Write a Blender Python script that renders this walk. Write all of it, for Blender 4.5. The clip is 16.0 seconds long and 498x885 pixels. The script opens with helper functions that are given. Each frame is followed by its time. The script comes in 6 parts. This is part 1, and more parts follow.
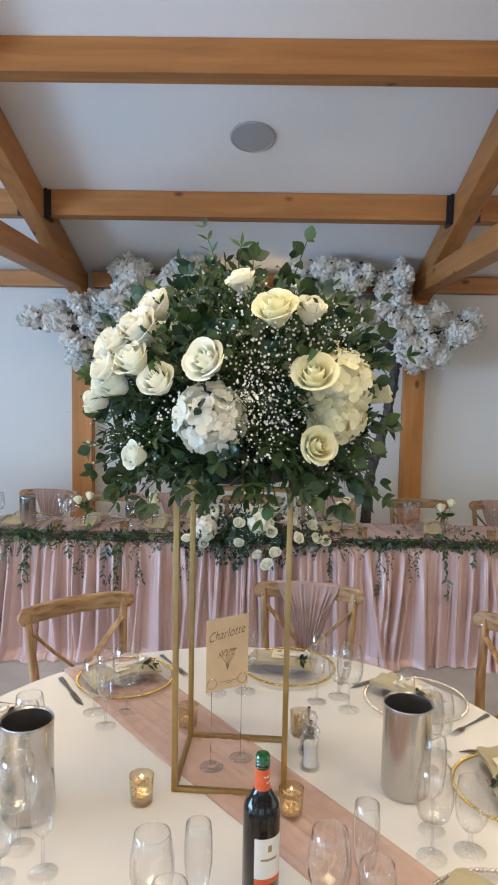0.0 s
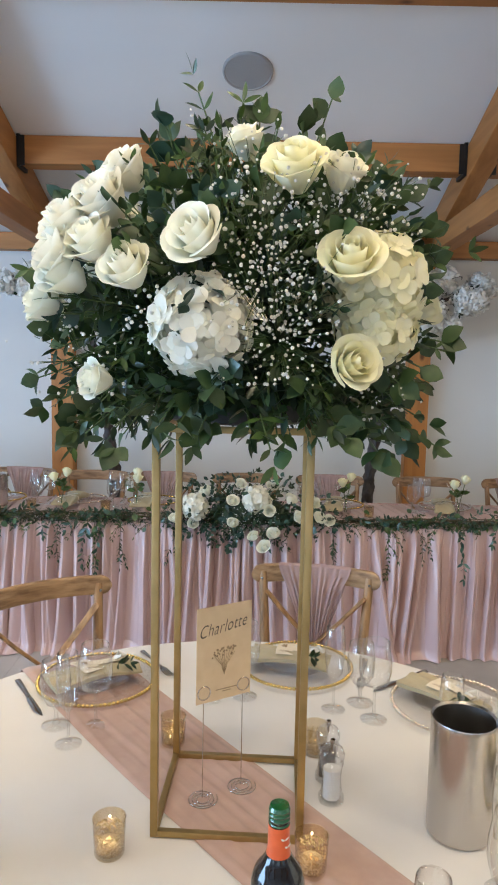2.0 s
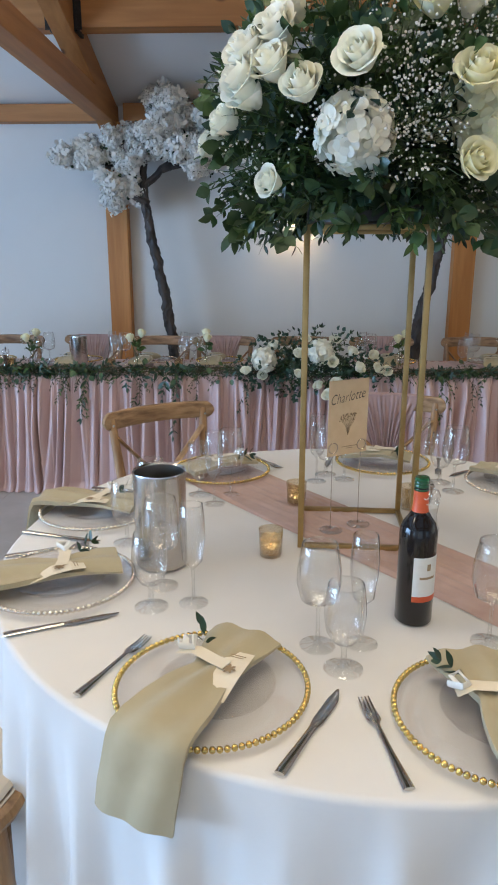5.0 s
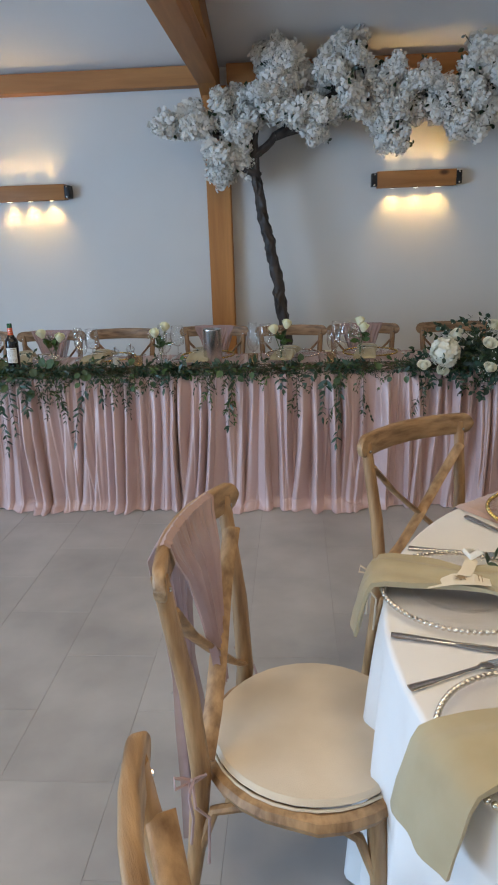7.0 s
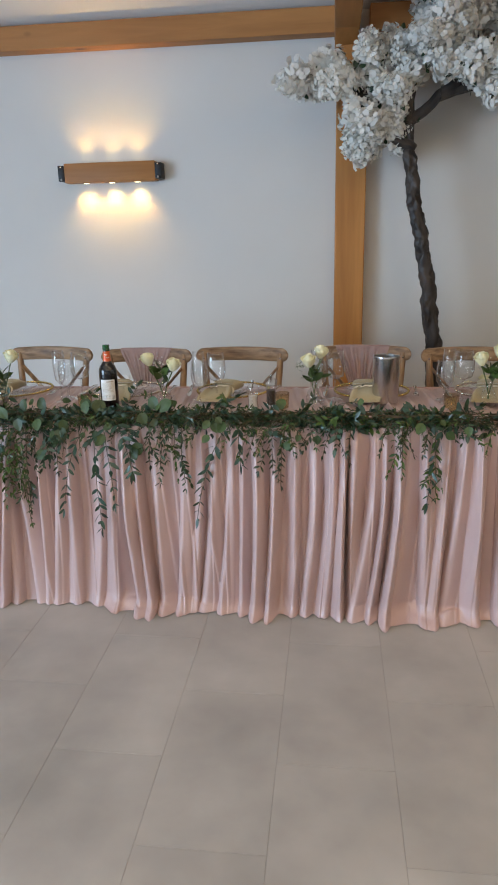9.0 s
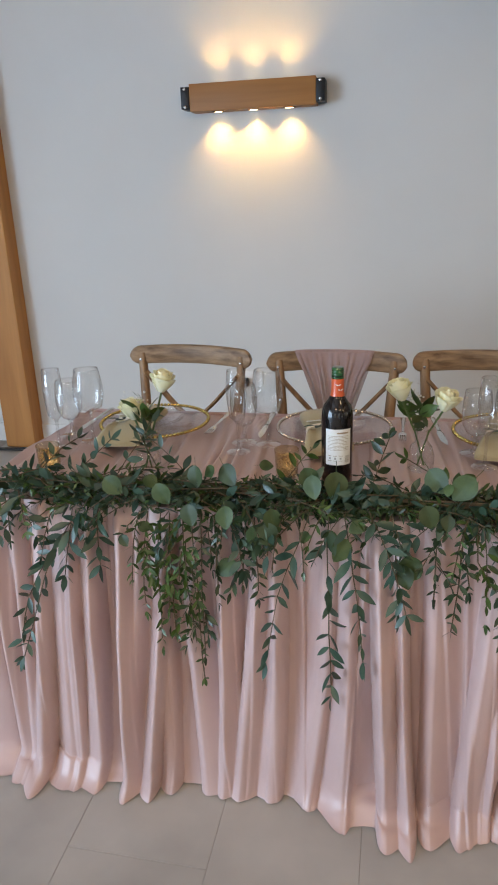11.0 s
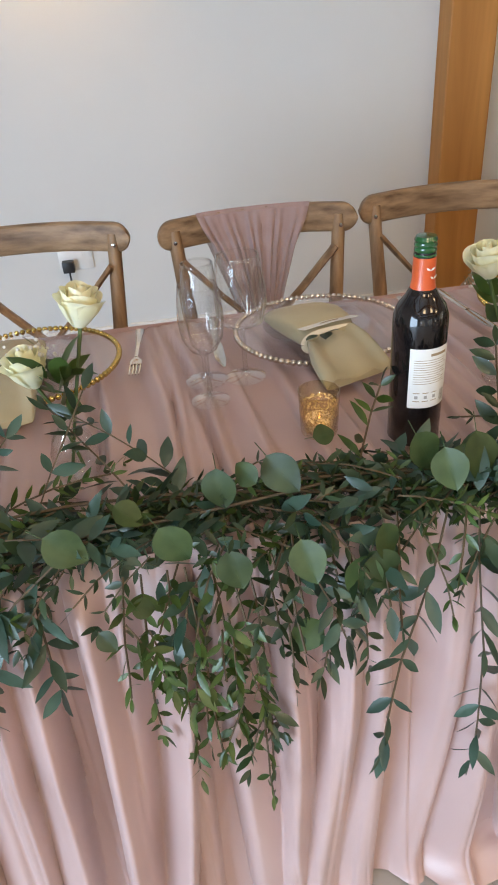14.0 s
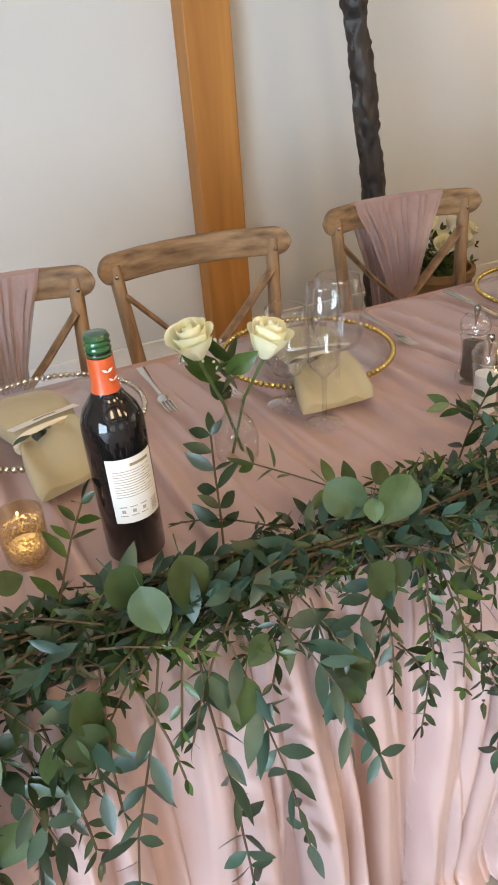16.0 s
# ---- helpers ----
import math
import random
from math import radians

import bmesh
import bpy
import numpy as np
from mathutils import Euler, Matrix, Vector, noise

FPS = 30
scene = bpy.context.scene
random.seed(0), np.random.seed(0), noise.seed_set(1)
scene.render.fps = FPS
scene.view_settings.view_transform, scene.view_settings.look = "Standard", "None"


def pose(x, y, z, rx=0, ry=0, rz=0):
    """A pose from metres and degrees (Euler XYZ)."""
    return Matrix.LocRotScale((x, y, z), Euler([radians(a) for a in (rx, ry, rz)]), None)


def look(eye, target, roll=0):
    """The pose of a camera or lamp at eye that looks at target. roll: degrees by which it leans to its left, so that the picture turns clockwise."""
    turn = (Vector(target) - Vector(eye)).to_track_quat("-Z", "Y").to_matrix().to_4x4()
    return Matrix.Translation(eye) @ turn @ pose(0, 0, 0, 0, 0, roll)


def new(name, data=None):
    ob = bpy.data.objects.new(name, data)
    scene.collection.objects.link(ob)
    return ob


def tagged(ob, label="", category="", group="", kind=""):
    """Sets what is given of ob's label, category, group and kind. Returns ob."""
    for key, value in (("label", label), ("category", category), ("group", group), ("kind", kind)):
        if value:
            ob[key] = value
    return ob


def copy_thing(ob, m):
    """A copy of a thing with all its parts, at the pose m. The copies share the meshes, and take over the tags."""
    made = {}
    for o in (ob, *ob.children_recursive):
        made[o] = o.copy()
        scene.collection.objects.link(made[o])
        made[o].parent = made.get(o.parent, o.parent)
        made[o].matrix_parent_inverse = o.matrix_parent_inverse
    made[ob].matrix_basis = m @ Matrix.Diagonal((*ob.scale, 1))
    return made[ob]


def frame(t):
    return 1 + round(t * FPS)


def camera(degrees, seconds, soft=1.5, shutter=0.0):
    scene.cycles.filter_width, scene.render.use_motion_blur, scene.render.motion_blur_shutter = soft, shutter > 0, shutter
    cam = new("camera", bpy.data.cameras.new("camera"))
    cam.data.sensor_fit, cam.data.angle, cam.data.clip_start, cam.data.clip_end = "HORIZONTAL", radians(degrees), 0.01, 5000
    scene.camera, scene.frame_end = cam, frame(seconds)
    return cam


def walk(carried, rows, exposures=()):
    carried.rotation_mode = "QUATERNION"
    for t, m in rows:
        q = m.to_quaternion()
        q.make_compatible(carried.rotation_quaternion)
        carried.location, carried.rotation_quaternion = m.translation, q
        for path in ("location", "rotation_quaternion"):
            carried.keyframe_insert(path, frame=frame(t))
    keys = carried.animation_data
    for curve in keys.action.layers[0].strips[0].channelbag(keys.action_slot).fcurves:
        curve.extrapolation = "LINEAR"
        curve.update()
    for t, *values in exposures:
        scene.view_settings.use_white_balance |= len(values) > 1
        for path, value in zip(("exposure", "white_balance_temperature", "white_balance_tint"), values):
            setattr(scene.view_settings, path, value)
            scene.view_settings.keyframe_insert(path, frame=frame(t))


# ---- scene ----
cam = camera(40.3, 16.0, 1.9)
PATH = [
    (0, (0.149, -6.618, 1.794), (0.117, -4.626, 1.61), 1.1),
    (0.5, (0.141, -6.477, 1.784), (0.118, -4.482, 1.646), 1.1),
    (1, (0.112, -6.331, 1.761), (0.112, -4.335, 1.633), 1.0),
    (1.5, (0.103, -6.238, 1.695), (0.119, -4.244, 1.532), 1.0),
    (2, (0.117, -6.193, 1.641), (0.115, -4.205, 1.425), 1.2),
    (2.5, (0.133, -6.181, 1.586), (0.09, -4.201, 1.306), 1.4),
    (3, (0.142, -6.224, 1.545), (0.053, -4.254, 1.211), 1.7),
    (3.2, (0.144, -6.262, 1.533), (0.041, -4.297, 1.174), 1.9),
    (5.3, (-0.217, -6.608, 1.457), (-0.292, -4.683, 0.919), -0.3),
    (5.5, (-0.29, -6.566, 1.455), (-0.379, -4.644, 0.908), -0.4),
    (6, (-0.527, -6.397, 1.464), (-0.65, -4.48, 0.909), -1.0),
    (6.5, (-0.743, -6.214, 1.443), (-0.888, -4.298, 0.888), -1.8),
    (7, (-0.962, -6.03, 1.463), (-1.099, -4.119, 0.889), -1.9),
    (7.5, (-1.153, -5.741, 1.487), (-1.285, -3.834, 0.898), -1.8),
    (8, (-1.339, -5.477, 1.458), (-1.481, -3.568, 0.877), -1.8),
    (8.5, (-1.522, -5.181, 1.46), (-1.694, -3.276, 0.876), -1.6),
    (9, (-1.681, -4.866, 1.447), (-1.918, -2.966, 0.868), -1.4),
    (9.5, (-1.88, -4.551, 1.426), (-2.191, -2.663, 0.845), -1.5),
    (10, (-2.082, -4.269, 1.421), (-2.46, -2.397, 0.826), -1.4),
    (10.2, (-2.162, -4.15, 1.43), (-2.569, -2.286, 0.83), -1.6),
    (12.3, (-2.862, -3.212, 1.329), (-3.155, -1.444, 0.441), -5.2),
    (12.5, (-2.904, -3.155, 1.321), (-3.153, -1.399, 0.398), -5.9),
    (13, (-2.939, -3.052, 1.302), (-3.044, -1.325, 0.299), -5.7),
    (13.5, (-2.93, -3.023, 1.297), (-2.866, -1.32, 0.25), -4.5),
    (14, (-2.914, -3.021, 1.289), (-2.716, -1.339, 0.225), -4.6),
    (14.5, (-2.863, -2.988, 1.284), (-2.542, -1.33, 0.213), -4.7),
    (15, (-2.787, -2.942, 1.29), (-2.366, -1.307, 0.218), -5.1),
    (15.5, (-2.741, -2.912, 1.291), (-2.215, -1.298, 0.234), -5.1),
    (16, (-2.702, -2.907, 1.3), (-2.041, -1.321, 0.277), -4.7),
]
EXPOSURES = [(0.0, 0.38, 6500, 5), (3.2, 0.4, 6300, 5), (5.3, -0.1, 6050, 4), (7.0, -0.22, 6700, 5), (9.0, 0.02, 7500, 7), (10.2, 0.0, 7700, 8), (12.5, 0.05, 7950, 10), (13.4, 0.3, 8000, 10), (14.5, 0.42, 8050, 10), (16.0, 0.66, 8400, 9.5)]
walk(cam, [(t, look(eye, target, roll)) for t, eye, target, roll in PATH], EXPOSURES)

scene.cycles.transparent_max_bounces = 32

# ---- world, windows, lamps ----
world = bpy.data.worlds.new("sky")
scene.world = world
world.use_nodes = True
sky = world.node_tree.nodes.new("ShaderNodeTexSky")
sky.sky_type, sky.sun_disc = "NISHITA", False
sky.sun_elevation, sky.sun_rotation = radians(38), radians(200)
world.node_tree.links.new(sky.outputs[0], world.node_tree.nodes["Background"].inputs[0])
world.node_tree.nodes["Background"].inputs[1].default_value = 0.1


def area_light(name, m, sx, sy, watts, colour):
    lamp = bpy.data.lights.new(name, "AREA")
    lamp.shape, lamp.size, lamp.size_y, lamp.energy, lamp.color = "RECTANGLE", sx, sy, watts, colour
    ob = new(name, lamp)
    ob.matrix_world = m
    return ob


def spot_light(name, m, watts, colour, angle, blend=0.6, radius=0.02):
    lamp = bpy.data.lights.new(name, "SPOT")
    lamp.energy, lamp.color, lamp.spot_size, lamp.spot_blend, lamp.shadow_soft_size = watts, colour, radians(angle), blend, radius
    ob = new(name, lamp)
    ob.matrix_world = m
    return ob


DAY = (0.42, 0.645, 1.0)
WARM = (1.0, 0.6, 0.21)
ROOM_L, ROOM_R, ROOM_S, RIDGE_Y = -7.2, 7.2, -10.4, -5.2
EAVES, PITCH = 2.785, 0.33
RIDGE_Z = EAVES - PITCH * RIDGE_Y
# daylight through the glazed gables and the glazed doors behind the walker
area_light("daylight_gable", look((ROOM_L + 0.06, -6.7, 1.25), (0, -6.4, 1.0)), 4.2, 2.3, 500, DAY)
for wx in (-4.6, 0.0, 4.6):
    area_light("daylight_door", look((wx, ROOM_S + 0.06, 1.2), (wx, 0, 1.1)), 2.6, 2.2, 13, DAY)
area_light("daylight_right", look((ROOM_R - 0.06, -5.2, 1.25), (0, -5.0, 1.0)), 4.2, 2.3, 22, (1.0, 0.92, 0.82))
# unseen warm overhead lamps, added to light table tops and floor from above
OVERHEAD_FILLS = [(x, y) for x in (-3.1, 0.02, 3.2) for y in (-4.65, -7.0)]
for x, y in OVERHEAD_FILLS:
    z = EAVES + PITCH * (-y if y > RIDGE_Y else y - ROOM_S)
    area_light("overhead_fill", look((x, y, z - 0.03), (x, y - (0.33 if y > RIDGE_Y else -0.33), z - 1.0)), 1.1, 0.8, 36, (1.0, 0.79, 0.54))


# ---- materials ----
def node_mat(name):
    m = bpy.data.materials.new(name)
    m.use_nodes = True
    return m, m.node_tree.nodes, m.node_tree.links, m.node_tree.nodes["Principled BSDF"]


def surface(name, a, b, rough=0.6, scale=6.0, stretch=(1, 1, 1), metal=0.0, bump=0.0, bump_scale=60.0, vary=0.0,
            coat=0.0, sheen=0.0, spec=0.5, coords="position", rough_vary=0.08, detail=5.0, translucent=0.0):
    """Two colours mixed by broad noise, fine grain, uneven gloss and a fine bump, in metres."""
    m, n, l, p = node_mat(name)
    if coords == "position":
        where = n.new("ShaderNodeNewGeometry").outputs["Position"]
    else:
        where = n.new("ShaderNodeTexCoord").outputs["Object"]
    mp = n.new("ShaderNodeMapping")
    mp.inputs["Scale"].default_value = stretch
    l.new(where, mp.inputs["Vector"])
    n1 = n.new("ShaderNodeTexNoise")
    n1.inputs["Scale"].default_value, n1.inputs["Detail"].default_value = scale, detail
    l.new(mp.outputs[0], n1.inputs["Vector"])
    ramp = n.new("ShaderNodeValToRGB")
    ramp.color_ramp.elements[0].position, ramp.color_ramp.elements[1].position = 0.3, 0.7
    ramp.color_ramp.elements[0].color, ramp.color_ramp.elements[1].color = (*a, 1), (*b, 1)
    l.new(n1.outputs["Fac"], ramp.inputs[0])
    colour = ramp.outputs[0]
    if vary:
        info = n.new("ShaderNodeObjectInfo")
        isl = n.new("ShaderNodeNewGeometry")
        add = n.new("ShaderNodeMath")
        add.operation = "ADD"
        l.new(info.outputs["Random"], add.inputs[0])
        l.new(isl.outputs["Random Per Island"], add.inputs[1])
        fr = n.new("ShaderNodeMath")
        fr.operation = "FRACT"
        l.new(add.outputs[0], fr.inputs[0])
        mr = n.new("ShaderNodeMapRange")
        mr.inputs["To Min"].default_value, mr.inputs["To Max"].default_value = 1 - vary, 1 + vary
        l.new(fr.outputs[0], mr.inputs["Value"])
        hsv = n.new("ShaderNodeHueSaturation")
        l.new(mr.outputs[0], hsv.inputs["Value"])
        l.new(colour, hsv.inputs["Color"])
        colour = hsv.outputs[0]
    l.new(colour, p.inputs["Base Color"])
    rr = n.new("ShaderNodeMapRange")
    rr.inputs["To Min"].default_value, rr.inputs["To Max"].default_value = max(rough - rough_vary, 0.02), min(rough + rough_vary, 1)
    l.new(n1.outputs["Fac"], rr.inputs["Value"])
    l.new(rr.outputs[0], p.inputs["Roughness"])
    p.inputs["Metallic"].default_value = metal
    p.inputs["Coat Weight"].default_value = coat
    p.inputs["Sheen Weight"].default_value = sheen
    p.inputs["Specular IOR Level"].default_value = spec
    if bump:
        n2 = n.new("ShaderNodeTexNoise")
        n2.inputs["Scale"].default_value, n2.inputs["Detail"].default_value = bump_scale, 4
        l.new(mp.outputs[0], n2.inputs["Vector"])
        bp = n.new("ShaderNodeBump")
        bp.inputs["Strength"].default_value, bp.inputs["Distance"].default_value = bump, 0.003
        l.new(n2.outputs["Fac"], bp.inputs["Height"])
        l.new(bp.outputs[0], p.inputs["Normal"])
    if translucent:
        tr = n.new("ShaderNodeBsdfTranslucent")
        l.new(colour, tr.inputs["Color"])
        mix = n.new("ShaderNodeMixShader")
        mix.inputs[0].default_value = translucent
        l.new(p.outputs[0], mix.inputs[1])
        l.new(tr.outputs[0], mix.inputs[2])
        l.new(mix.outputs[0], n["Material Output"].inputs["Surface"])
    return m


def timber(name, a, b, axis, rough=0.55, knots=True):
    """Sawn oak with the grain along one axis, growth bands, knots and fine bump."""
    m, n, l, p = node_mat(name)
    where = n.new("ShaderNodeNewGeometry").outputs["Position"]
    mp = n.new("ShaderNodeMapping")
    mp.inputs["Scale"].default_value = [0.08 if i == axis else 1.0 for i in range(3)]
    l.new(where, mp.inputs["Vector"])
    n1 = n.new("ShaderNodeTexNoise")
    n1.inputs["Scale"].default_value, n1.inputs["Detail"].default_value, n1.inputs["Distortion"].default_value = 14, 8, 0.6
    l.new(mp.outputs[0], n1.inputs["Vector"])
    ramp = n.new("ShaderNodeValToRGB")
    ramp.color_ramp.elements[0].position, ramp.color_ramp.elements[1].position = 0.3, 0.72
    ramp.color_ramp.elements[0].color, ramp.color_ramp.elements[1].color = (*a, 1), (*b, 1)
    l.new(n1.outputs["Fac"], ramp.inputs[0])
    colour = ramp.outputs[0]
    if knots:
        mk = n.new("ShaderNodeMapping")
        mk.inputs["Scale"].default_value = [0.55 if i == axis else 1.0 for i in range(3)]
        l.new(where, mk.inputs["Vector"])
        vo = n.new("ShaderNodeTexVoronoi")
        vo.inputs["Scale"].default_value = 4.2
        l.new(mk.outputs[0], vo.inputs["Vector"])
        kr = n.new("ShaderNodeValToRGB")
        kr.color_ramp.elements[0].position, kr.color_ramp.elements[1].position = 0.05, 0.12
        kr.color_ramp.elements[0].color, kr.color_ramp.elements[1].color = (1, 1, 1, 1), (0, 0, 0, 1)
        l.new(vo.outputs["Distance"], kr.inputs[0])
        mx = n.new("ShaderNodeMix")
        mx.data_type = "RGBA"
        mx.inputs[7].default_value = (a[0] * 0.35, a[1] * 0.3, a[2] * 0.3, 1)
        l.new(kr.outputs[0], mx.inputs[0])
        l.new(colour, mx.inputs[6])
        colour = mx.outputs[2]
    l.new(colour, p.inputs["Base Color"])
    p.inputs["Roughness"].default_value = rough
    bp = n.new("ShaderNodeBump")
    bp.inputs["Strength"].default_value, bp.inputs["Distance"].default_value = 0.25, 0.003
    l.new(n1.outputs["Fac"], bp.inputs["Height"])
    l.new(bp.outputs[0], p.inputs["Normal"])
    return m


def clear_glass(name, tint=(0.985, 0.99, 0.99), gloss=0.9, rough=0.0, least=0.1):
    """Thin clear glass: what lies behind shows, with a gloss that grows towards the rim."""
    m, n, l, p = node_mat(name)
    tr, gl = n.new("ShaderNodeBsdfTransparent"), n.new("ShaderNodeBsdfGlossy")
    tr.inputs["Color"].default_value = (*tint, 1)
    gl.inputs["Roughness"].default_value = rough
    lw, pw, mr, mix = n.new("ShaderNodeLayerWeight"), n.new("ShaderNodeMath"), n.new("ShaderNodeMapRange"), n.new("ShaderNodeMixShader")
    lw.inputs["Blend"].default_value = 0.5
    pw.operation = "POWER"
    pw.inputs[1].default_value = 1.95
    mr.inputs["To Min"].default_value, mr.inputs["To Max"].default_value = least, gloss
    l.new(lw.outputs["Facing"], pw.inputs[0])
    l.new(pw.outputs[0], mr.inputs["Value"])
    l.new(mr.outputs[0], mix.inputs[0])
    l.new(tr.outputs[0], mix.inputs[1])
    l.new(gl.outputs[0], mix.inputs[2])
    l.new(mix.outputs[0], n["Material Output"].inputs["Surface"])
    return m


def glow(name, colour, strength):
    m, n, l, p = node_mat(name)
    p.inputs["Emission Color"].default_value = (*colour, 1)
    p.inputs["Emission Strength"].default_value = strength
    p.inputs["Base Color"].default_value = (*colour, 1)
    return m


def chiffon(name, a, b, clear):
    """Sheer woven cloth that lets part of the light through."""
    m = surface(name, a, b, 0.75, 20, sheen=0.3, bump=0.15, bump_scale=500)
    n, l = m.node_tree.nodes, m.node_tree.links
    tr, mix = n.new("ShaderNodeBsdfTransparent"), n.new("ShaderNodeMixShader")
    mix.inputs[0].default_value = clear
    l.new(n["Principled BSDF"].outputs[0], mix.inputs[1])
    l.new(tr.outputs[0], mix.inputs[2])
    l.new(mix.outputs[0], n["Material Output"].inputs["Surface"])
    return m


PLASTER = surface("white_wall_paint", (0.67, 0.67, 0.655), (0.71, 0.71, 0.695), 0.85, 1.3, bump=0.12, bump_scale=220)
CEILING = surface("white_ceiling_paint", (0.81, 0.805, 0.795), (0.85, 0.845, 0.835), 0.9, 0.9, bump=0.08, bump_scale=200)
TILE = surface("greige_floor_tile", (0.295, 0.285, 0.277), (0.435, 0.419, 0.405), 0.4, 3.0, bump=0.1, bump_scale=40, vary=0.05, rough_vary=0.1, detail=8)
GROUT = surface("grey_grout", (0.27, 0.258, 0.246), (0.33, 0.315, 0.3), 0.9, 30)
OAK_X = timber("oak_beam_lengthwise", (0.32, 0.128, 0.034), (0.48, 0.213, 0.064), 0)
OAK_Y = timber("oak_beam_crosswise", (0.32, 0.128, 0.034), (0.48, 0.213, 0.064), 1)
OAK_Z = timber("oak_post", (0.4, 0.155, 0.036), (0.57, 0.25, 0.068), 2)
CHAIR_WOOD = surface("limed_oak", (0.17, 0.085, 0.032), (0.46, 0.275, 0.13), 0.45, 5, (9, 9, 1.2), bump=0.3, bump_scale=60, coords="object", vary=0.08, detail=7)
RAIL_WOOD = surface("limed_oak_rail", (0.15, 0.078, 0.032), (0.48, 0.31, 0.165), 0.45, 5, (1.4, 9, 9), bump=0.3, bump_scale=60, coords="object", vary=0.08, detail=7)
WEATHERED = surface("weathered_oak", (0.13, 0.066, 0.03), (0.37, 0.22, 0.115), 0.5, 5, (9, 9, 1.2), bump=0.3, bump_scale=60, coords="object", vary=0.08, detail=7)
WEATHERED_RAIL = surface("weathered_oak_rail", (0.11, 0.055, 0.024), (0.42, 0.265, 0.15), 0.5, 5, (1.4, 9, 9), bump=0.3, bump_scale=60, coords="object", vary=0.1, detail=7)
CUSHION = surface("cream_cotton", (0.57, 0.475, 0.35), (0.65, 0.55, 0.42), 0.85, 9, bump=0.3, bump_scale=600, sheen=0.2)
BLUSH = surface("dusky_pink_satin", (0.455, 0.32, 0.31), (0.53, 0.38, 0.367), 0.37, 3, bump=0.1, bump_scale=700, sheen=0.1, spec=0.6)
BLUSH_SHEER = chiffon("dusky_pink_chiffon", (0.41, 0.27, 0.26), (0.48, 0.33, 0.315), 0.28)
RUNNER = chiffon("blush_runner_chiffon", (0.52, 0.35, 0.29), (0.6, 0.42, 0.36), 0.15)
WHITE_CLOTH = surface("white_linen", (0.71, 0.7, 0.69), (0.76, 0.75, 0.74), 0.8, 5, bump=0.2, bump_scale=900, sheen=0.15)
SAGE = surface("sage_green_linen", (0.385, 0.33, 0.208), (0.455, 0.398, 0.262), 0.8, 12, bump=0.3, bump_scale=800, sheen=0.2)
CARD = surface("ivory_card", (0.72, 0.65, 0.52), (0.77, 0.7, 0.57), 0.7, 30, bump=0.1, bump_scale=400)
KRAFT = surface("sand_card", (0.62, 0.47, 0.3), (0.68, 0.53, 0.35), 0.7, 40, bump=0.1, bump_scale=400)
WHITE_PAPER = surface("white_paper", (0.75, 0.74, 0.7), (0.8, 0.79, 0.76), 0.7, 30)
INK = surface("dark_ink", (0.05, 0.045, 0.04), (0.07, 0.06, 0.05), 0.7, 30)
SEPIA = surface("sepia_ink", (0.28, 0.2, 0.12), (0.34, 0.25, 0.15), 0.7, 60)
GOLD = surface("brushed_gold", (0.36, 0.25, 0.1), (0.44, 0.31, 0.14), 0.4, 30, metal=0.85, bump=0.05)
BEAD_GOLD = surface("gold_beads", (0.62, 0.46, 0.15), (0.7, 0.54, 0.22), 0.14, 60, metal=1.0)
BEAD_SILVER = surface("silver_beads", (0.62, 0.58, 0.5), (0.75, 0.7, 0.62), 0.14, 60, metal=1.0)
STEEL = surface("brushed_steel", (0.54, 0.52, 0.5), (0.58, 0.56, 0.54), 0.24, 8, (1, 1, 60), metal=1.0, rough_vary=0.03)
# the cooler's inner shade put into the colour: brushed steel made darker
STEEL_SHADE = surface("steel_inside_shade", (0.35, 0.34, 0.33), (0.4, 0.39, 0.38), 0.35, 20, metal=1.0)
CUTLERY = surface("polished_steel", (0.55, 0.53, 0.5), (0.62, 0.6, 0.57), 0.16, 40, metal=1.0)
BLACK_METAL = surface("black_iron", (0.018, 0.018, 0.02), (0.03, 0.03, 0.032), 0.45, 30, metal=0.6)
BLACK_PLASTIC = surface("black_plastic", (0.015, 0.015, 0.016), (0.022, 0.022, 0.024), 0.4, 40)
WHITE_PLASTIC = surface("white_plastic", (0.75, 0.75, 0.74), (0.79, 0.79, 0.78), 0.35, 40)
GREY_GRILLE = surface("grey_speaker_grille", (0.34, 0.34, 0.345), (0.42, 0.42, 0.425), 0.6, 400, bump=0.4, bump_scale=900)
BARK = surface("dark_bark", (0.009, 0.007, 0.007), (0.066, 0.052, 0.045), 0.5, 14, (1, 1, 0.3), bump=1.0, bump_scale=30)
TWIG = surface("brown_stem", (0.06, 0.04, 0.022), (0.1, 0.07, 0.036), 0.7, 60)
GREEN_STEM = surface("green_stem", (0.06, 0.1, 0.03), (0.09, 0.14, 0.05), 0.6, 60)
LEAF_DARK = surface("dark_green_leaf", (0.012, 0.028, 0.012), (0.032, 0.062, 0.026), 0.34, 25, vary=0.3, translucent=0.12)
LEAF_MID = surface("mid_green_leaf", (0.026, 0.06, 0.012), (0.07, 0.12, 0.03), 0.34, 25, vary=0.4, translucent=0.18)
LEAF_BLUE = surface("eucalyptus_leaf", (0.018, 0.05, 0.034), (0.05, 0.1, 0.07), 0.36, 25, vary=0.25, translucent=0.1)
LEAF_ROUND = surface("round_eucalyptus_leaf", (0.022, 0.054, 0.014), (0.06, 0.1, 0.034), 0.5, 40, vary=0.35, translucent=0.12)
PETAL_WHITE = surface("white_blossom_petal", (0.87, 0.86, 0.815), (0.92, 0.91, 0.875), 0.7, 30, vary=0.03, translucent=0.28)
